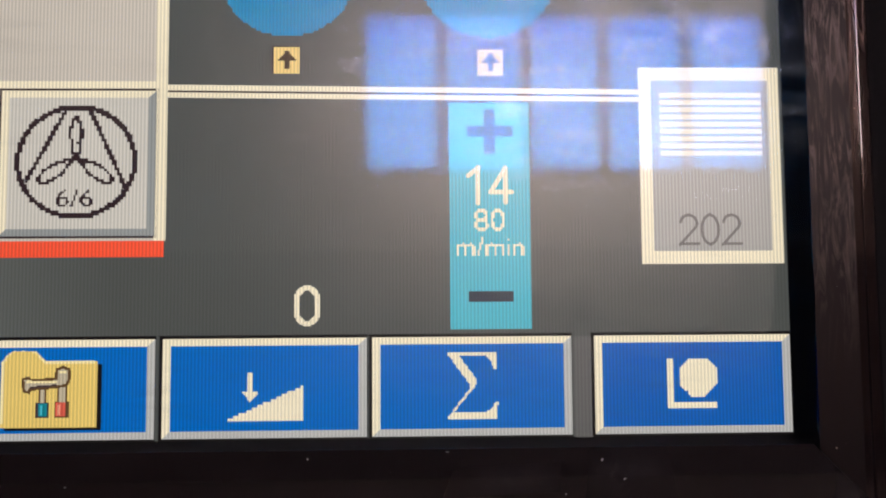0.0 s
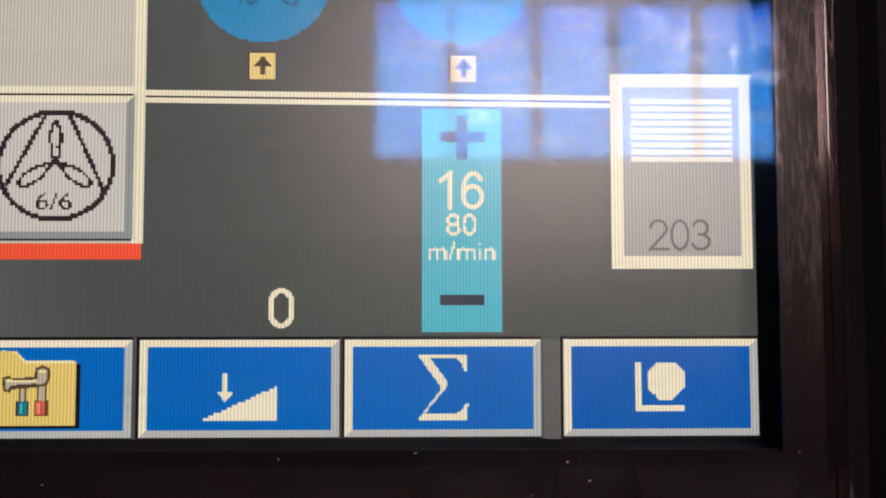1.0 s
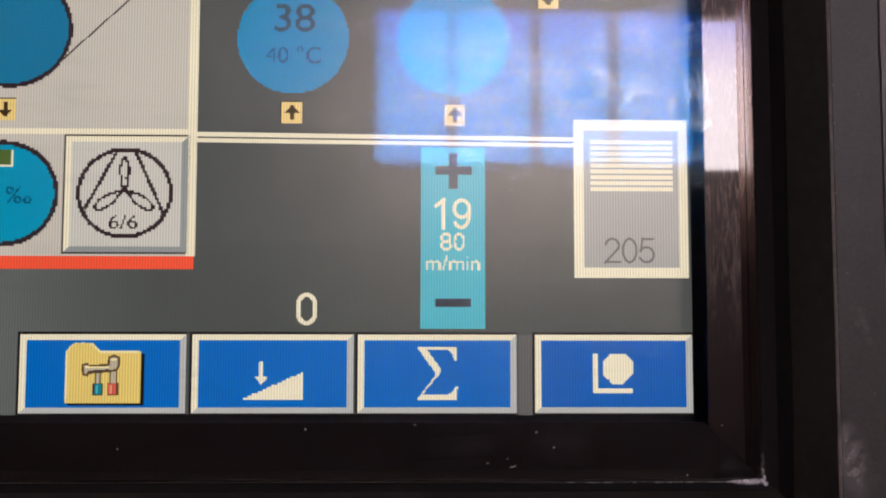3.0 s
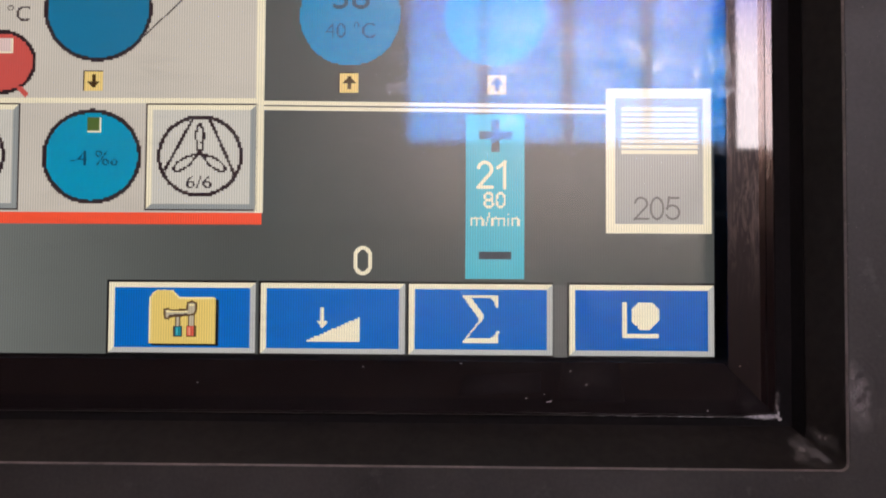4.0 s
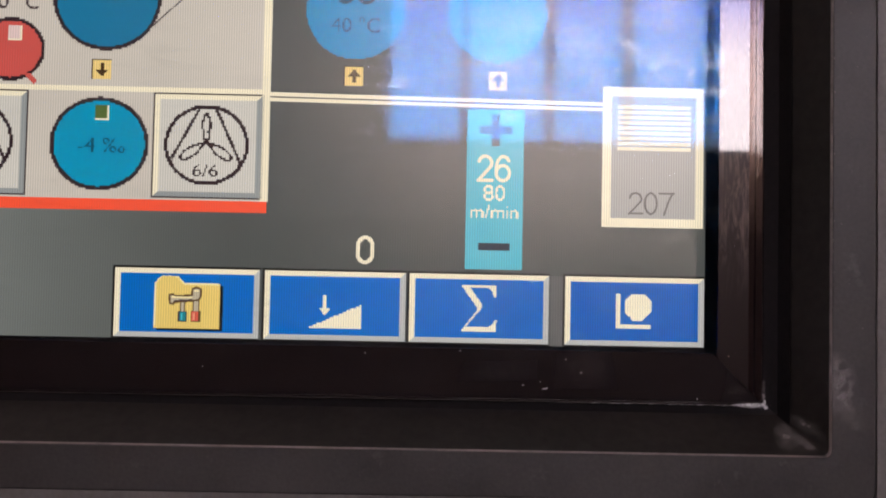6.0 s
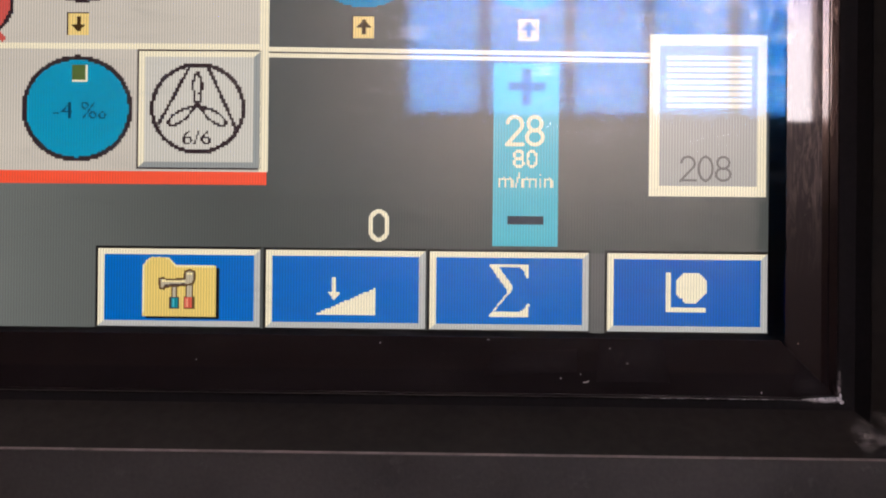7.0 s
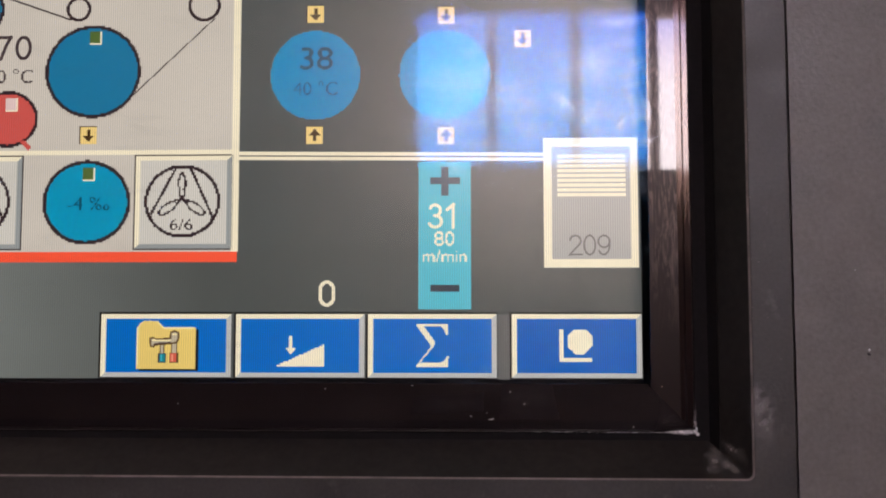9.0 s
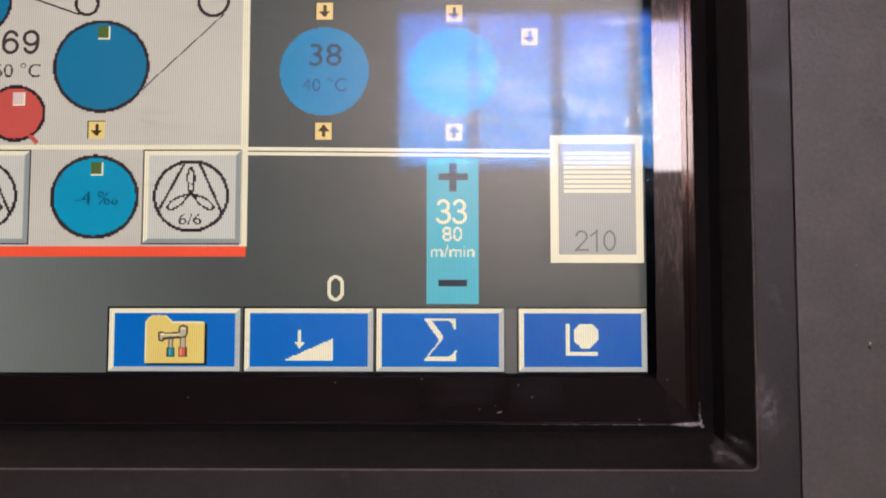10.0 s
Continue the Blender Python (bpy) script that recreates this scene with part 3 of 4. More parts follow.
def cabinet():
    d = 0.0338
    L, R, B, T = -W * PX - d, d, Z0 - d, Z0 + H * PX + d
    thing = tagged(new("control_cabinet"), "grey enamelled steel machine control cabinet on the floor", "cabinet")
    x0, x1, z0, z1, y0, y1 = -0.52, 0.22, 0.08, 1.95, PANEL_Y, PANEL_Y + 0.003
    for a in ((x0, z0, L, z1), (R, z0, x1, z1), (L, z0, R, B), (L, T, R, z1)):
        part("front_panel", boxed(a[0], y0, a[1], a[2], y1, a[3]), M_PANEL, thing)
    body = bmesh.new()
    for a in ((x0, y1, z0, x0 + 0.002, 0.45, z1), (x1 - 0.002, y1, z0, x1, 0.45, z1), (x0, 0.448, z0, x1, 0.45, z1), (x0, y1, z1 - 0.002, x1, 0.45, z1), (x0, y1, z0, x1, 0.45, z0 + 0.002)):
        box(body, *a)
    part("body", body, M_PANEL, thing)
    part("plinth", boxed(x0 + 0.02, 0.01, 0.0, x1 - 0.02, 0.43, 0.08, bevel=0.004), M_PLINTH, thing, "dark steel plinth")


cabinet()

glass = link("touch_glass", boxed(-W * PX - 0.0001, GLASS_Y, Z0 - 0.0007, 0.0003, GLASS_Y + 0.0006, Z0 + H * PX + 0.0001), M_GLASS)
glass.visible_shadow = False


def wipe(points, width, mat=M_WIPE):
    """A curved greasy stroke on the glass; centimetres from the display's lower right corner."""
    bm = bmesh.new()
    uv = bm.loops.layers.uv.new("uv")
    rows, n = [], 12
    (ax, az), (bx, bz), (cx, cz) = points
    for i in range(n + 1):
        k = i / n
        x, z = ((1 - k) ** 2 * a + 2 * k * (1 - k) * b + k * k * c for a, b, c in ((ax, bx, cx), (az, bz, cz)))
        dx, dz = (2 * (1 - k) * (b - a) + 2 * k * (c - b) for a, b, c in ((ax, bx, cx), (az, bz, cz)))
        l = math.hypot(dx, dz)
        w = width * (0.3 + math.sin(math.pi * k)) / 2
        rows.append([bm.verts.new(((x + s * -dz / l * w) / 100, GLASS_Y - 0.00004, Z0 + (z + s * dx / l * w) / 100)) for s in (-1, 1)])
    for i, ((a, b), (c, d)) in enumerate(zip(rows, rows[1:])):
        f = bm.faces.new((a, b, d, c))
        for loop, c_ in zip(f.loops, ((i / n, 0), (i / n, 1), ((i + 1) / n, 1), ((i + 1) / n, 0))):
            loop[uv].uv = c_
    ob = part("grease_wipe", bm, mat, glass)
    ob.visible_shadow = False


def smear(x, z, w, h, turn=0.0, mat=M_CLOUD):
    """A soft greasy patch on the glass; centimetres."""
    c, s = math.cos(radians(turn)) * w / 2, math.sin(radians(turn)) * w / 2
    wipe(((x - c, z - s), (x, z), (x + c, z + s)), h / 1.1, mat)


WIPES = random.Random(7)


def some(lo, hi):
    return lo + (hi - lo) * WIPES.random()


# finger strokes that bend down along the edge of the glass
for i in range(9):
    x, k = -0.50 + 0.062 * i + some(-0.02, 0.02), some(0.0, 0.35)
    wipe(((x - 0.10, 7.95 - 0.5 * k), (x + 0.24, 7.35 - k / 2), (x + some(0.08, 0.16), 6.35 + k)), some(0.05, 0.09))
for i in range(6):
    x = -0.40 + 0.1 * i
    wipe(((x - 0.15, 6.25 + some(-0.1, 0.1)), (x, 6.45), (x + 0.22, 6.55 + some(-0.1, 0.2))), some(0.04, 0.09))
for i in range(5):
    z = 7.95 + 0.16 * i + some(0, 0.08)
    wipe(((-0.75 + some(-0.1, 0.1), z - 0.12), (-0.3, z + 0.02), (0.22, z + some(0.12, 0.3))), some(0.04, 0.10))
# a bright dab with its flick
wipe(((-0.68, 6.66), (-0.72, 6.85), (-0.58, 7.10)), 0.20, M_DAB)
wipe(((-0.84, 6.62), (-0.72, 6.63), (-0.60, 6.72)), 0.12, M_DAB)
# a thumb's dab with a tail
wipe(((-2.66, 7.68), (-2.45, 7.66), (-2.26, 7.50)), 0.10, M_DAB)
wipe(((-2.48, 7.50), (-2.30, 7.62), (-2.02, 7.60)), 0.24, M_DAB)
wipe(((-2.50, 7.62), (-2.22, 7.46), (-1.80, 7.22)), 0.34, M_DAB)
wipe(((-2.40, 7.04), (-2.20, 7.09), (-1.98, 7.06)), 0.09, M_DAB)
wipe(((-1.78, 6.86), (-1.62, 6.98), (-1.45, 7.22)), 0.26, M_DAB)
# broad clouds left by a sleeve
for x, z, w, h, turn in ((-2.05, 7.30, 1.3, 0.8, -8), (-1.55, 7.25, 0.9, 0.5, 25), (-2.0, 6.72, 1.1, 0.3, 2), (-4.70, 9.02, 0.9, 0.8, 10), (-4.28, 8.38, 0.35, 1.0, 0), (-4.95, 7.50, 1.0, 0.45, -6),
                         (-5.9, 7.36, 0.9, 0.32, 4), (-1.25, 8.30, 0.55, 0.9, 10), (-2.15, 8.58, 0.7, 0.12, 3), (-2.3, 8.1, 0.9, 0.2, 6), (-0.45, 8.15, 0.6, 0.5, 25)):
    smear(x, z, w, h, turn)
# level streaks of a cloth
for x, z, w, h in ((-5.3, 7.0, 3.4, 0.9), (-1.9, 7.2, 2.6, 1.5), (-3.6, 7.4, 2.6, 1.5), (-1.7, 8.2, 2.2, 0.9), (-4.9, 8.0, 3.8, 1.3), (-3.0, 6.75, 2.2, 0.7), (-1.6, 8.75, 2.4, 0.7), (-4.6, 9.6, 3.0, 1.0)):
    smear(x, z, w, h, some(-2, 3), M_STREAK)
# dried specks
for x, z in ((-4.30, 6.41), (-3.18, 6.63), (-3.04, 7.71), (-2.66, 6.83), (-2.55, 6.92), (-4.34, 8.26)):
    smear(x, z, 0.13, 0.10, some(0, 90), M_DAB)
for i in range(10):
    smear(some(-4.6, -1.1), some(6.5, 8.6), some(0.05, 0.09), some(0.04, 0.07), some(0, 90))
tagged(glass, "greasy coated touch glass over the display", "glass")


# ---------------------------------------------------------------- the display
C_BG = lit("dark_grey", 79, 81, 78, left_gain=1.25, comb=0.9)
C_PANEL = lit("light_grey", 205, 194, 181)
C_CREAM = lit("cream_white", 245, 231, 200)
C_SHADE = lit("bevel_grey", 188, 186, 182)
C_EDGE = lit("outline", 50, 34, 38)
C_BLUE = lit("roller_blue", 22, 116, 156)
C_CYAN = lit("dancer_cyan", 0, 148, 182)
C_SKYBLUE = lit("bath_blue", 0, 139, 184)
C_TEAL = lit("teal_column", 76, 184, 200)
C_BUTTON = lit("button_blue", 0, 103, 188, comb=1.4)
C_BUTTON2 = lit("button_deep_blue", 0, 93, 178, comb=1.5)
C_RED = lit("red_bar", 252, 88, 58)
C_ROSE = lit("roller_red", 204, 84, 76)
C_INNER = lit("inner_grey", 168, 164, 158)
C_FAINT = lit("faint_text", 104, 99, 97)
C_TEXT = lit("dark_text", 70, 56, 58)
C_NAVY = lit("navy_text", 2, 46, 78)
C_FOLDER = lit("folder_yellow", 232, 200, 112)
C_FOLDHI = lit("folder_light", 246, 226, 168)
C_TAG = lit("arrow_tag", 240, 206, 128)
C_BROWN = lit("arrow_brown", 66, 44, 18)
C_OLIVE = lit("indicator_olive", 84, 104, 48)
C_PALE = lit("indicator_pale", 226, 196, 190)
C_STEEL = lit("tool_steel", 190, 176, 150)
C_FAN = lit("fan_button_face", 208, 201, 190)
C_FANLOW = lit("fan_button_low", 150, 152, 150)
C_GAP = lit("gap_grey", 100, 97, 95)
C_REDHANDLE = lit("handle_red", 214, 92, 74)
C_TEALHANDLE = lit("handle_teal", 20, 128, 140)

SCREEN = tagged(new("display_screen"), "lit machine display with blue buttons and roller diagram", "screen")
SCREEN.location = (0, 0, Z0)


def rect(name, u0, v0, u1, v1, layer, mat, parent, label=""):
    return part(name, quads([(u0, v0, u1, v1)], layer), mat, parent, label)


def background():
    part("backlight_panel", boxed(-W * PX - 0.0005, 0.0002, -0.0012 + 0.0005, 0.0005, 0.0011, H * PX + 0.0005), M_BACKING, SCREEN)
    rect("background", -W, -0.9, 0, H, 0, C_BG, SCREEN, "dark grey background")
    rect("diagram_panel", -W, 168.5, -302.5, H, 1, C_PANEL, SCREEN, "light grey roller diagram panel")
    rect("fan_panel", -W, 92.5, -300, 166, 1, C_PANEL, SCREEN, "light grey fan panel")
    rect("panel_rule", -302.5, 92.5, -296.8, H, 3, C_CREAM, SCREEN, "cream upright rule")
    rect("panel_rule", -W, 165.4, -302.5, 168.9, 2, C_CREAM, SCREEN, "cream level rule")
    rect("red_bar", -W, 84.8, -297.6, 92.5, 3, C_RED, SCREEN, "red bar under the fan panel")
    for name, low, high, mat in (("double_rule", 164.5, 167.3, C_CREAM), ("double_rule", 161.0, 163.6, C_CREAM), ("rule_gap", 163.6, 164.5, C_EDGE)):
        part(name, face([(-296.8, low), (-66, low - 2.0), (-66, high - 2.15), (-296.8, high)], 2), mat, SCREEN, "cream double rule" if mat is C_CREAM else "")
    rect("button_gap", -104.4, -1.2, -95.4, 46, 1, C_GAP, SCREEN, "grey gap between buttons")


def tag(cu, cv, up):
    """A small square tag with an arrow."""
    base = part("arrow_tag", quads([(cu - 6.2, cv - 6.5, cu + 6.2, cv + 6.5)], 4), C_TAG, SCREEN, "small cream tag with arrow")
    rect("tag_edge", cu - 7, cv + 6.3, cu + 6.2, cv + 7.2, 3, C_EDGE, base)
    rect("tag_edge", cu - 7.2, cv - 6.5, cu - 6.2, cv + 7.2, 3, C_EDGE, base)
    s = 1 if up else -1
    tri = [(cu - 4.4, cv + s * 0.0), (cu, cv + s * 4.8), (cu + 4.4, cv + s * 0.0)]
    part("arrow", raster(lambda u, v: within(tri)(u, v) or (abs(u - cu) <= 1.2 and abs(v - cv) <= 4.4), cu - 5, cv - 5, cu + 5, cv + 5, 5, 0.8), C_BROWN, base)


def indicator(cu, cv, colour, parent, layer=6):
    lamp = part("indicator", quads([(cu - 4.4, cv - 4.4, cu + 3.6, cv + 4.6)], layer + 1), colour, parent)
    rect("indicator_edge", cu - 4.4, cv - 5.6, cu + 4.9, cv - 4.4, layer, C_CREAM, parent)
    rect("indicator_edge", cu + 3.6, cv - 4.4, cu + 4.9, cv + 4.6, layer, C_CREAM, parent)
    return lamp


def roller(name, cu, cv, ru, rv, colour, edge, label, step=1.25):
    fill = part(name, disc(cu, cv, ru - edge, rv - edge, 5, step), colour, SCREEN, label)
    if edge:
        part("outline", disc(cu, cv, ru, rv, 4, step), C_EDGE, fill)
    return fill


def diagram():
    big = roller("roller", -409.2, 229.0, 36.6, 35.6, C_BLUE, 2.6, "blue roller with dark outline")
    indicator(-407.8, 255.2, C_OLIVE, big)
    red = roller("roller", -473.2, 192.9, 22.9, 21.8, C_ROSE, 2.5, "small red roller with dark outline")
    indicator(-471.0, 204.4, C_PALE, red)
    part("drip", strokes([[(-461.5, 175.5), (-457, 171)]], 3.2, 6), C_ROSE, red)
    left = roller("roller", -501.5, 277.5, 22.8, 22.0, C_BLUE, 2.5, "small blue roller with dark outline")
    for cu, cv, r in ((-421.3, 277.2, 9.6), (-325.0, 279.0, 12.4)):
        ring = roller("guide_roller", cu, cv, r, r, C_PANEL, 2.4, "pale guide roller with dark outline", 0.8)
    part("web_line", strokes([[(-478, 287), (-427, 269)]], 1.3, 3, 0.7), C_EDGE, SCREEN, "thin dark fabric line")
    part("web_line", strokes([[(-317, 269), (-379, 210)]], 0.9, 3, 0.7), C_EDGE, SCREEN, "thin dark fabric line")
    dancer = roller("dancer_dial", -411.6, 129.6, 33.5, 31.8, C_CYAN, 2.8, "cyan dial with dark outline")
    indicator(-410.4, 151.2, C_OLIVE, dancer)
    text_part("reading", "-4 ‰", -426, 123.6, -394, 133.6, 7, C_NAVY, dancer, "small dark reading")
    tag(-411.3, 180.1, False)
    text_part("set_value", "50 °C", -490.5, 220.6, -455, 231.4, 4, C_TEXT, SCREEN, "small grey temperature value")


def fan_button(u0, caption, cw):
    """A raised grey button with a three-bladed fan in a ring."""
    u1, v0, v1 = u0 + 74.7, 93.8, 165.3
    cu, cv = u0 + 36.6, 130.2
    b = part("fan_button", quads([(u0, v0, u1, v1)], 3), C_EDGE, SCREEN, "raised grey fan button")
    part("bevel_light", face([(u0 + 1, v0 + 1), (u0 + 4.7, v0 + 4.4), (u0 + 4.7, v1 - 4.4), (u0 + 1, v1 - 1)], 4), C_CREAM, b)
    part("bevel_light", face([(u0 + 1, v1 - 1), (u0 + 4.7, v1 - 4.4), (u1 - 4.7, v1 - 4.4), (u1 - 1, v1 - 1)], 4), C_CREAM, b)
    part("bevel_dark", face([(u1 - 1, v0 + 1), (u1 - 1, v1 - 1), (u1 - 4.7, v1 - 4.4), (u1 - 4.7, v0 + 4.4)], 4), C_FANLOW, b)
    part("bevel_dark", face([(u0 + 1, v0 + 1), (u1 - 1, v0 + 1), (u1 - 4.7, v0 + 4.4), (u0 + 4.7, v0 + 4.4)], 4), C_FANLOW, b)
    rect("button_face", u0 + 4.7, v0 + 4.4, u1 - 4.7, v1 - 4.4, 4, C_FAN, b)
    part("fan_ring", strokes([arc(cu, cv, 27.4, 26.2, 0, 360, 48)], 2.5, 5), C_EDGE, b)
    part("fan_duct", strokes([[(cu - 5, cv + 25), (cu - 23, cv - 9)]], 2.0, 6), C_EDGE, b)
    part("fan_duct", strokes([[(cu + 6, cv + 25), (cu + 23.5, cv - 13)]], 2.0, 6), C_EDGE, b)
    for a, l in ((90, 19.5), (214, 20.5), (326, 20.5)):
        c, s = math.cos(radians(a)), math.sin(radians(a))
        half = [(0, 0), (0.12, 1.7), (0.40, 1.5), (0.48, 2.7), (0.70, 2.7), (0.84, 1.6), (1, 0.5)] if a == 90 else [(0, 0), (0.22, 1.1), (0.45, 2.8), (0.72, 3.0), (1, 1.5)]
        loop = half + [(p, -q) for p, q in reversed(half)]
        part("blade", strokes([[(cu - 0.3 + c * l * p - s * q, cv + 2 + s * l * p + c * q) for p, q in loop]], 1.6, 6), C_EDGE, b)
    text_part("caption", caption, cu - 0.5 - cw / 2, cv - 21.4, cu - 0.5 + cw / 2, cv - 13.4, 6, C_EDGE, b)


def baths():
    one = roller("bath_dial", -240.2, 224.7, 33.6, 33.8, C_SKYBLUE, 0.0, "bright blue temperature dial")
    text_part("temperature", "38", -251.6, 228.8, -227.2, 246.2, 7, lit("dial_text", 28, 60, 84), one, "dark dial figures", bold=0.006)
    text_part("set_value", "40 °C", -256.6, 209.4, -223.6, 220.0, 7, lit("dial_small_text", 4, 74, 116), one)
    two = roller("bath_dial", -143.4, 224.2, 34.0, 33.8, C_SKYBLUE, 0.0, "bright blue dial")
    for cu, cv, up in ((-240.4, 271.2, False), (-240.5, 179.2, True), (-142.3, 269.3, False), (-142.5, 178.2, True), (-85.3, 251.0, False)):
        tag(cu, cv, up)


def zero():
    part("count_zero", strokes([arc(-230.2, 64.6, 4.7, 5.0, 0, 180, 14) + arc(-230.2, 58.2, 4.7, 5.0, 180, 360, 14) + [(-225.5, 64.6)]], 2.5, 4, 0.8), C_CREAM, SCREEN, "cream figure nought")


def speed_column():
    col = rect("speed_column", -162.7, 49.8, -124, 158.4, 4, C_TEAL, SCREEN, "teal speed column")
    part("plus", quads([(-154, 142, -132, 147.2), (-145.9, 133.5, -140.5, 142), (-145.9, 147.2, -140.5, 155.2)], 5), lit("plus_grey", 60, 72, 84), col)
    part("minus", quads([(-153.9, 62.7, -132.6, 67.7)], 5), lit("minus_dark", 36, 46, 62), col)
    white = C_CREAM
    text_part("set_speed", "80", -151, 96.3, -136.2, 107, 5, white, col)
    text_part("unit", "m/min", -159.4, 84.6, -127.4, 93.4, 5, white, col)
    return col


def counter_box():
    b = rect("counter_frame", -70.7, 80.2, -1.6, 176, 4, C_CREAM, SCREEN, "cream framed counter box")
    rect("counter_field", -64.6, 86.4, -7.2, 169.4, 5, C_INNER, b, "grey counter field")
    for i in range(9):
        v = 161.0 - i * 3.56
        rect("sheet_line", -60.6, v, -10.6, v + 2.5, 6, C_CREAM, b)
    return b


def button(u0, u1, blue, label):
    v0, v1 = 0.1, 46.3
    b = part("function_button", quads([(u0 - 1.5, v0 - 1.0, u1 + 0.3, v1 + 1.5)], 3), lit("button_outline", 20, 15, 16), SCREEN, label)
    e = 3.8
    part("bevel_light", face([(u0, v0), (u0 + e, v0 + e - 0.4), (u0 + e, v1 - e + 0.4), (u0, v1)], 4), C_CREAM, b)
    part("bevel_light", face([(u0, v1), (u0 + e, v1 - e + 0.4), (u1 - e, v1 - e + 0.4), (u1, v1)], 4), C_CREAM, b)
    part("bevel_dark", face([(u1, v0), (u1, v1), (u1 - e, v1 - e + 0.4), (u1 - e, v0 + e - 0.4)], 4), C_SHADE, b)
    part("bevel_dark", face([(u0, v0), (u1, v0), (u1 - e, v0 + e - 0.4), (u0 + e, v0 + e - 0.4)], 4), C_SHADE, b)
    rect("button_face", u0 + e, v0 + e - 0.4, u1 - e, v1 - e + 0.4, 4, blue, b)
    return b


def buttons():
    b1 = button(-397.8, -300.6, C_BUTTON, "blue button with a tool folder")
    part("folder_shadow", quads([(-369, 4.7, -324.9, 35)], 5), lit("button_outline", 20, 15, 16), b1)
    part("folder", shape([(-371, 6), (-326.6, 6), (-326.6, 35.6), (-328, 36.8), (-351, 36.8), (-355, 40.8), (-364.6, 41.6), (-368.2, 39.6), (-371, 36)], 6, 0.8), C_FOLDER, b1, "yellow folder")
    part("folder_edge", shape([(-371, 8), (-369.8, 8), (-369.8, 36), (-367, 40), (-364.4, 41.6), (-355.6, 40.4), (-351.5, 35.6), (-328, 35.6), (-328, 36.8), (-351, 36.8), (-355, 40.8), (-364.6, 41.6), (-368.2, 39.6), (-371, 36)], 7, 0.7), C_FOLDHI, b1)
    head = [(-361, 28.5), (-358, 28.8), (-357.6, 27.6), (-345.8, 28.5), (-345.5, 32.7), (-342.9, 33.8), (-339.9, 32.7), (-339.9, 27.8), (-341.1, 25.5), (-344.4, 24.8), (-357.6, 23.7), (-358, 22.3), (-360.4, 22.8)]
    contour = lit("tool_contour", 96, 70, 44)
    edges = [list(zip(head, head[1:] + head[:1]))[i] for i in range(len(head))]
    part("hammer_contour", strokes([list(e) for e in edges], 1.3, 9, 0.5), contour, b1)
    part("hammer", shape(head, 8, 0.6), C_STEEL, b1)
    part("hammer_glint", strokes([[(-359, 27.2), (-346, 26.9)], [(-344, 31.6), (-341.6, 31.4)]], 1.2, 10, 0.5), C_FOLDHI, b1)
    part("hammer_shade", strokes([[(-357, 24.6), (-346, 25.4)]], 0.9, 10, 0.5), C_TEXT, b1)
    for u0, u1, v1, colour, name in ((-352.9, -350.9, 24.0, C_STEEL, "teal"), (-344.4, -341.4, 25.4, C_STEEL, "red")):
        rect("shaft_contour", u0 - 0.8, 17.4, u1 + 0.8, v1, 7, contour, b1)
        rect("shaft", u0, 17.4, u1, v1, 8, colour, b1)
    rect("grip_shadow", -355.0, 10.6, -348.8, 17.6, 8, C_TEXT, b1)
    rect("grip_shadow", -346.2, 10.6, -339.6, 18.0, 8, contour, b1)
    rect("teal_grip", -353.6, 11.2, -349.6, 17.2, 9, C_TEALHANDLE, b1)
    rect("red_grip", -345.8, 11.2, -341.2, 17.6, 9, C_REDHANDLE, b1)
    rect("grip_glint", -352.8, 11.8, -351.8, 16.4, 10, C_TEAL, b1)
    rect("grip_glint", -344.8, 11.8, -343.6, 16.6, 10, lit("grip_glint", 240, 160, 130), b1)
    b2 = button(-297.2, -202.2, C_BUTTON, "blue button with a ramp and arrow")
    part("ramp", shape([(-267.2, 8.4), (-232, 8.4), (-232, 24.2)], 5), C_CREAM, b2, "cream wedge")
    part("arrow", raster(lambda u, v: (abs(u + 256.3) <= 1.3 and v > 19.5) or within([(-260.6, 22.0), (-252.2, 22.0), (-256.4, 16.4)])(u, v), -261, 16, -252, 30.4, 5, 0.8), C_CREAM, b2)
    b3 = button(-199.6, -105.4, C_BUTTON, "blue button with a summation sign")
    sigma = [(-164.2, 39.4), (-141.2, 39.4), (-141.2, 31.4), (-142.6, 31.4), (-143.4, 34.4), (-146.4, 37.2), (-158.6, 37.2), (-150.2, 25.8), (-150.4, 24.2),
             (-161.4, 11.0), (-146.6, 11.0), (-143.4, 12.6), (-141.8, 16.2), (-140.4, 16.2), (-141.2, 7.6), (-164.2, 7.6), (-164.2, 8.8), (-153.6, 22.4), (-153.8, 24.0), (-164.2, 38.2)]
    part("sum_sign", shape(sigma, 5, 0.8), C_CREAM, b3, "cream summation sign")
    b4 = button(-94.6, -0.5, C_BUTTON2, "deep blue button with an angle and disc")
    part("angle", quads([(-60, 11.8, -57, 35.2), (-57, 11.8, -36.4, 14.6)], 5), C_CREAM, b4)
    part("disc", raster(lambda u, v: abs(u + 45.1) <= (8.8 if v > 20.4 else 4.7) and abs(v - 26.0) <= 9.2 and abs(u + 45.1) + abs(v - 26.8) <= 12.8, -54, 16, -36, 36, 5, 1.0), C_CREAM, b4)


background()
diagram()
fan_button(-375.7, "6/6", 17.0)
fan_button(-534.9, "2", 5.5)
baths()
zero()
SPEED = speed_column()
COUNTER = counter_box()
buttons()


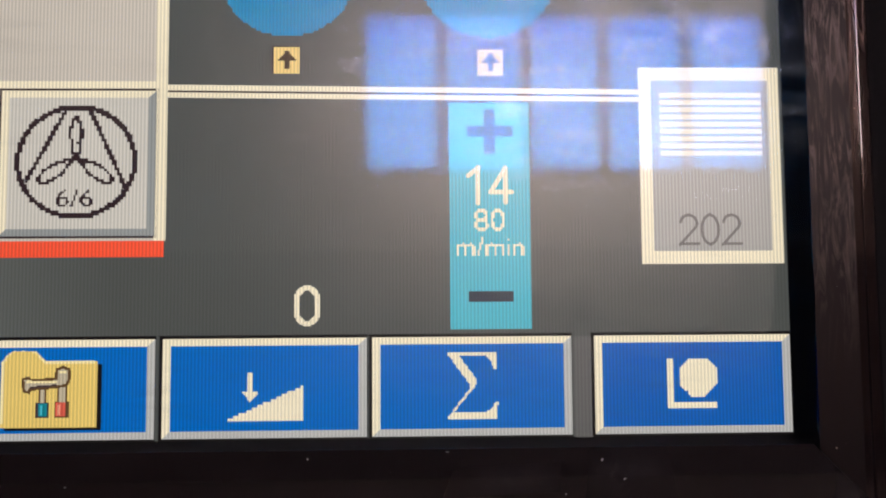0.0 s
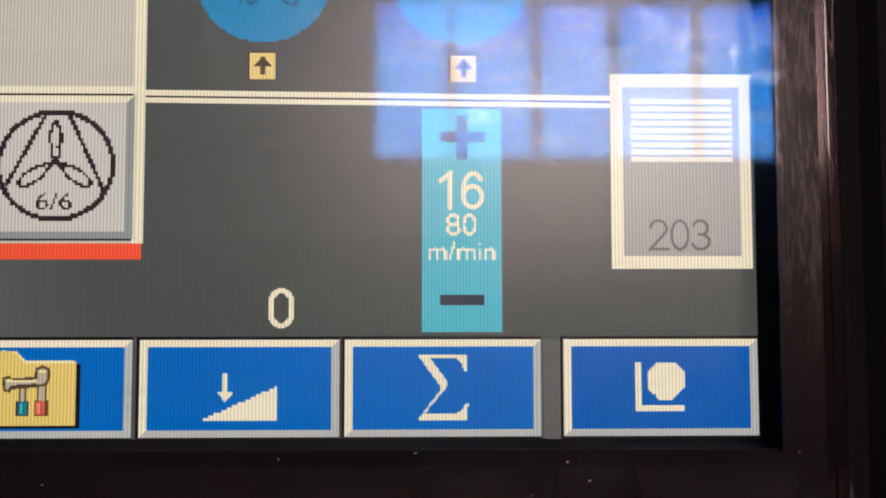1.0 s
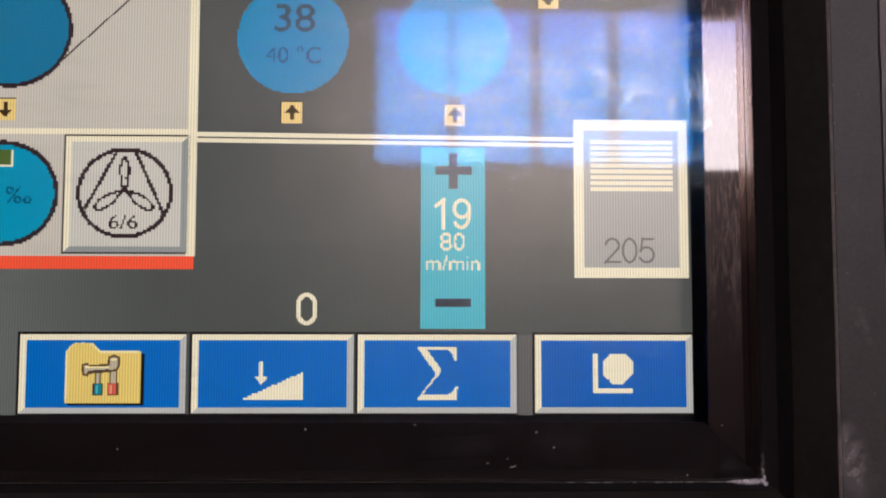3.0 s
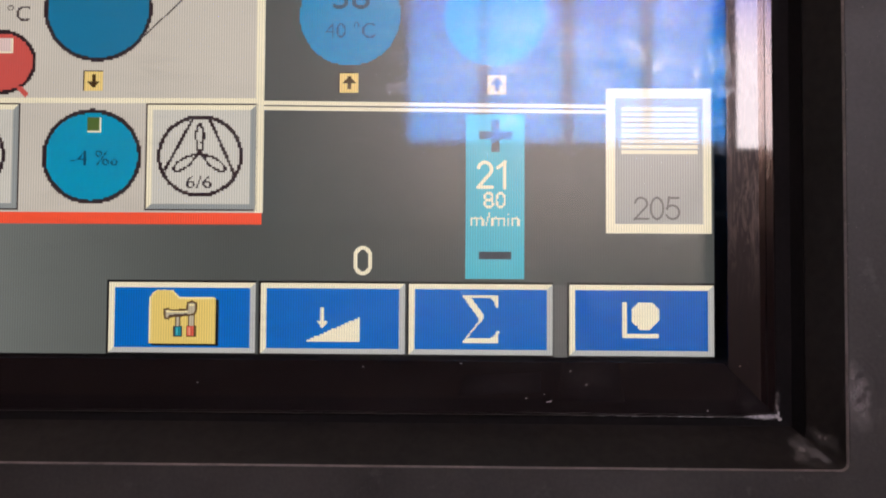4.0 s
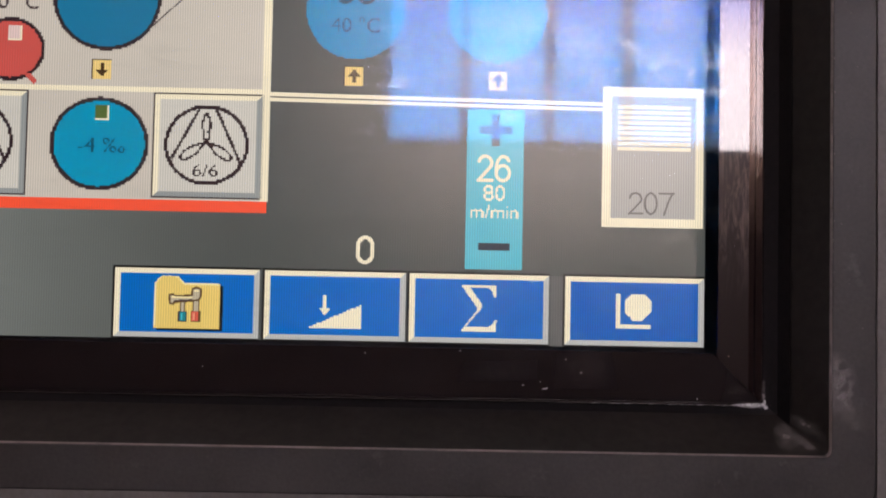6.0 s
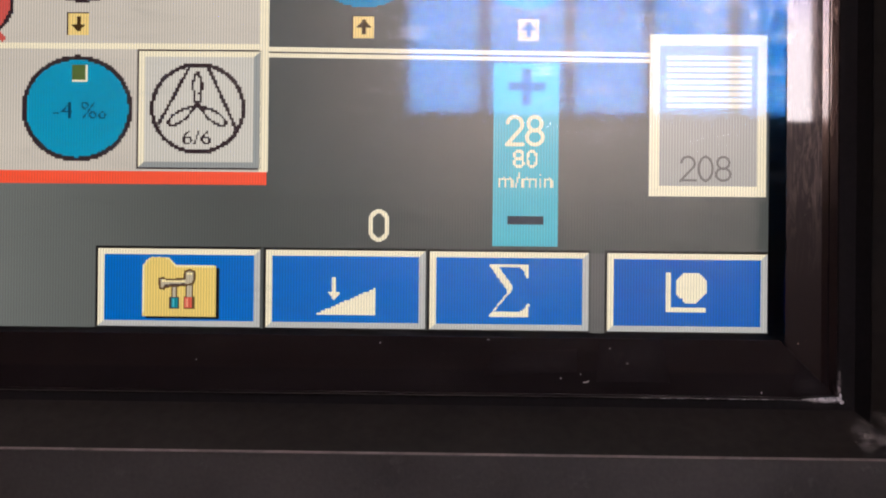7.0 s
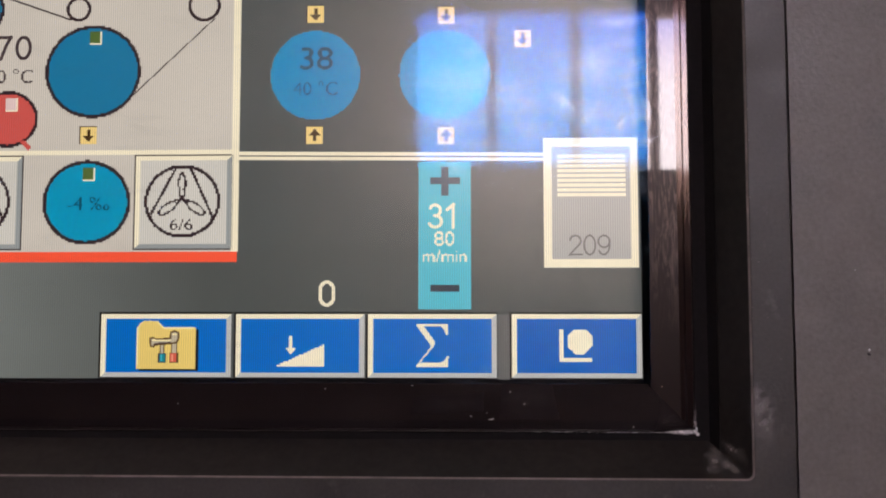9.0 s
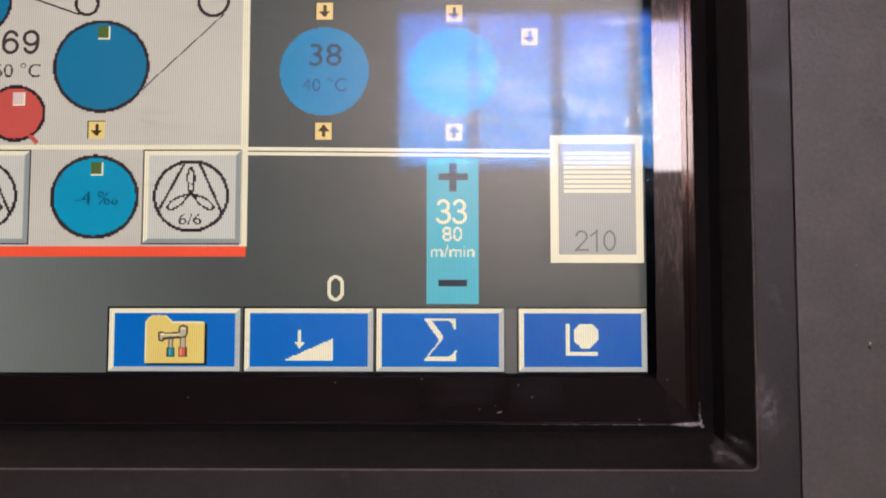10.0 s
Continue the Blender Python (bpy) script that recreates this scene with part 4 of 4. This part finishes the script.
# ---------------------------------------------------------------- changing figures
FIGURES = {
    "0": [arc(0.3, 0.5, 0.28, 0.5, 90, 450, 36)],
    "1": [[(0.1, 0.80), (0.36, 1.0), (0.36, 0.0)]],
    "2": [arc(0.3, 0.72, 0.27, 0.28, 165, -35, 16) + [(0.02, 0.0), (0.6, 0.0)]],
    "3": [arc(0.28, 0.755, 0.24, 0.245, 155, -90, 16) + arc(0.28, 0.26, 0.29, 0.26, 90, -155, 16)],
    "4": [[(0.44, 0.0), (0.44, 1.0), (0.0, 0.3), (0.62, 0.3)]],
    "5": [[(0.54, 1.0), (0.12, 1.0), (0.05, 0.5)] + arc(0.28, 0.32, 0.3, 0.32, 135, -150, 16)],
    "6": [arc(0.32, 0.5, 0.3, 0.5, 40, 180, 12) + arc(0.3, 0.31, 0.28, 0.31, 180, 540, 24)],
    "7": [[(0.02, 1.0), (0.6, 1.0), (0.42, 0.62), (0.22, 0.0)]],
    "8": [arc(0.3, 0.755, 0.24, 0.245, -90, 270, 24) + arc(0.3, 0.26, 0.29, 0.26, 90, 450, 24)],
    "9": [arc(0.28, 0.5, 0.3, 0.5, 220, 360, 12) + arc(0.3, 0.69, 0.28, 0.31, 0, 360, 24)],
}


def dashes(figure, count, u, v, w, h):
    """count places (u, v, angle) along the figure's line."""
    line = [(u + x / 0.6 * w, v + y * h) for x, y in FIGURES[figure][0]]
    lengths = [math.dist(a, b) for a, b in zip(line, line[1:])]
    total, out = sum(lengths), []
    for i in range(count):
        s = total * (i + 0.5) / count
        for (a, b), l in zip(zip(line, line[1:]), lengths):
            if s <= l:
                out.append((a[0] + (b[0] - a[0]) * s / l, a[1] + (b[1] - a[1]) * s / l, math.degrees(math.atan2(b[1] - a[1], b[0] - a[0]))))
                break
            s -= l
        else:
            out.append((*line[-1], out[-1][2]))
    return out


def dash_mesh(name, length, width, mat):
    bm = bmesh.new()
    r = width / 2
    pts = arc(length / 2 - r, 0, r, r, -90, 90, 6) + arc(-length / 2 + r, 0, r, r, 90, 270, 6)
    front = [bm.verts.new((x * PX, -0.00001, y * PX)) for x, y in pts]
    bm.faces.new(front)
    me = bpy.data.meshes.new(name)
    bm.to_mesh(me)
    bm.free()
    me.materials.append(mat)
    return me


def figure_rows(changes, count, u, v, w, h, layer):
    """For each dash the rows of its way through the figures: it holds, then slips to its place in the next one."""
    ways = [[] for _ in range(count)]
    before = [0.0] * count
    for k, (t, figure) in enumerate(changes):
        for i, (a, b, turn) in enumerate(dashes(figure, count, u, v, w, h)):
            turn = (turn - before[i] + 90) % 180 - 90 + before[i] if k else turn
            turn = max(min(turn, before[i] + 85), before[i] - 85) if k else turn
            p = at(a, b, layer + 0.02 * (i % 5))
            m = pose(p.x, p.y, p.z, 0, -turn, 0)
            if k:
                ways[i].append((t - 0.034, ways[i][-1][1]))
            ways[i].append((t, m))
            before[i] = turn
    for way in ways:
        way.append((10.0, way[-1][1]))
    return ways


def figure(name, changes, count, u, v, w, h, layer, width, mat, parent):
    me = dash_mesh(name, w * 0.42, width, mat)
    made = []
    for way in figure_rows(changes, count, u, v, w, h, layer):
        ob = new(name, me)
        ob.parent = parent
        made.append((ob, way))
    return made


def steps(text, index):
    return [(t, s[index]) for n, (t, s) in enumerate(text) if n == 0 or s[index] != text[n - 1][1][index]]


SPEEDS = [(0.0, "14"), (0.57, "16"), (1.87, "19"), (3.1, "21"), (4.37, "24"), (5.67, "26"), (6.87, "28"), (8.1, "31"), (9.37, "33")]
COUNTS = [(0.0, "202"), (0.27, "203"), (1.55, "204"), (2.8, "205"), (4.27, "206"), (5.43, "207"), (6.6, "208"), (7.87, "209"), (9.1, "210")]
HEATS = [(0.0, "70"), (9.4, "69")]
MOVING = []
for i, u in enumerate((-154.9, -142.9)):
    MOVING += figure("speed_stroke", steps(SPEEDS, i), 24, u, 110.2, 9.6, 16.4, 6, 2.2, C_CREAM, SPEED)
for i, u in enumerate((-52.0, -41.6, -31.2)):
    MOVING += figure("counter_stroke", steps(COUNTS, i), 24, u, 89.8, 8.6, 13.8, 7, 1.3, C_FAINT, COUNTER)
for i, u in enumerate((-484.2, -468.6)):
    MOVING += figure("heat_stroke", steps(HEATS, i), 24, u, 239.6, 11.0, 16.2, 5, 2.5, C_TEXT, SCREEN)


def motions():
    for ob, way in MOVING:
        walk(ob, way)


motions()
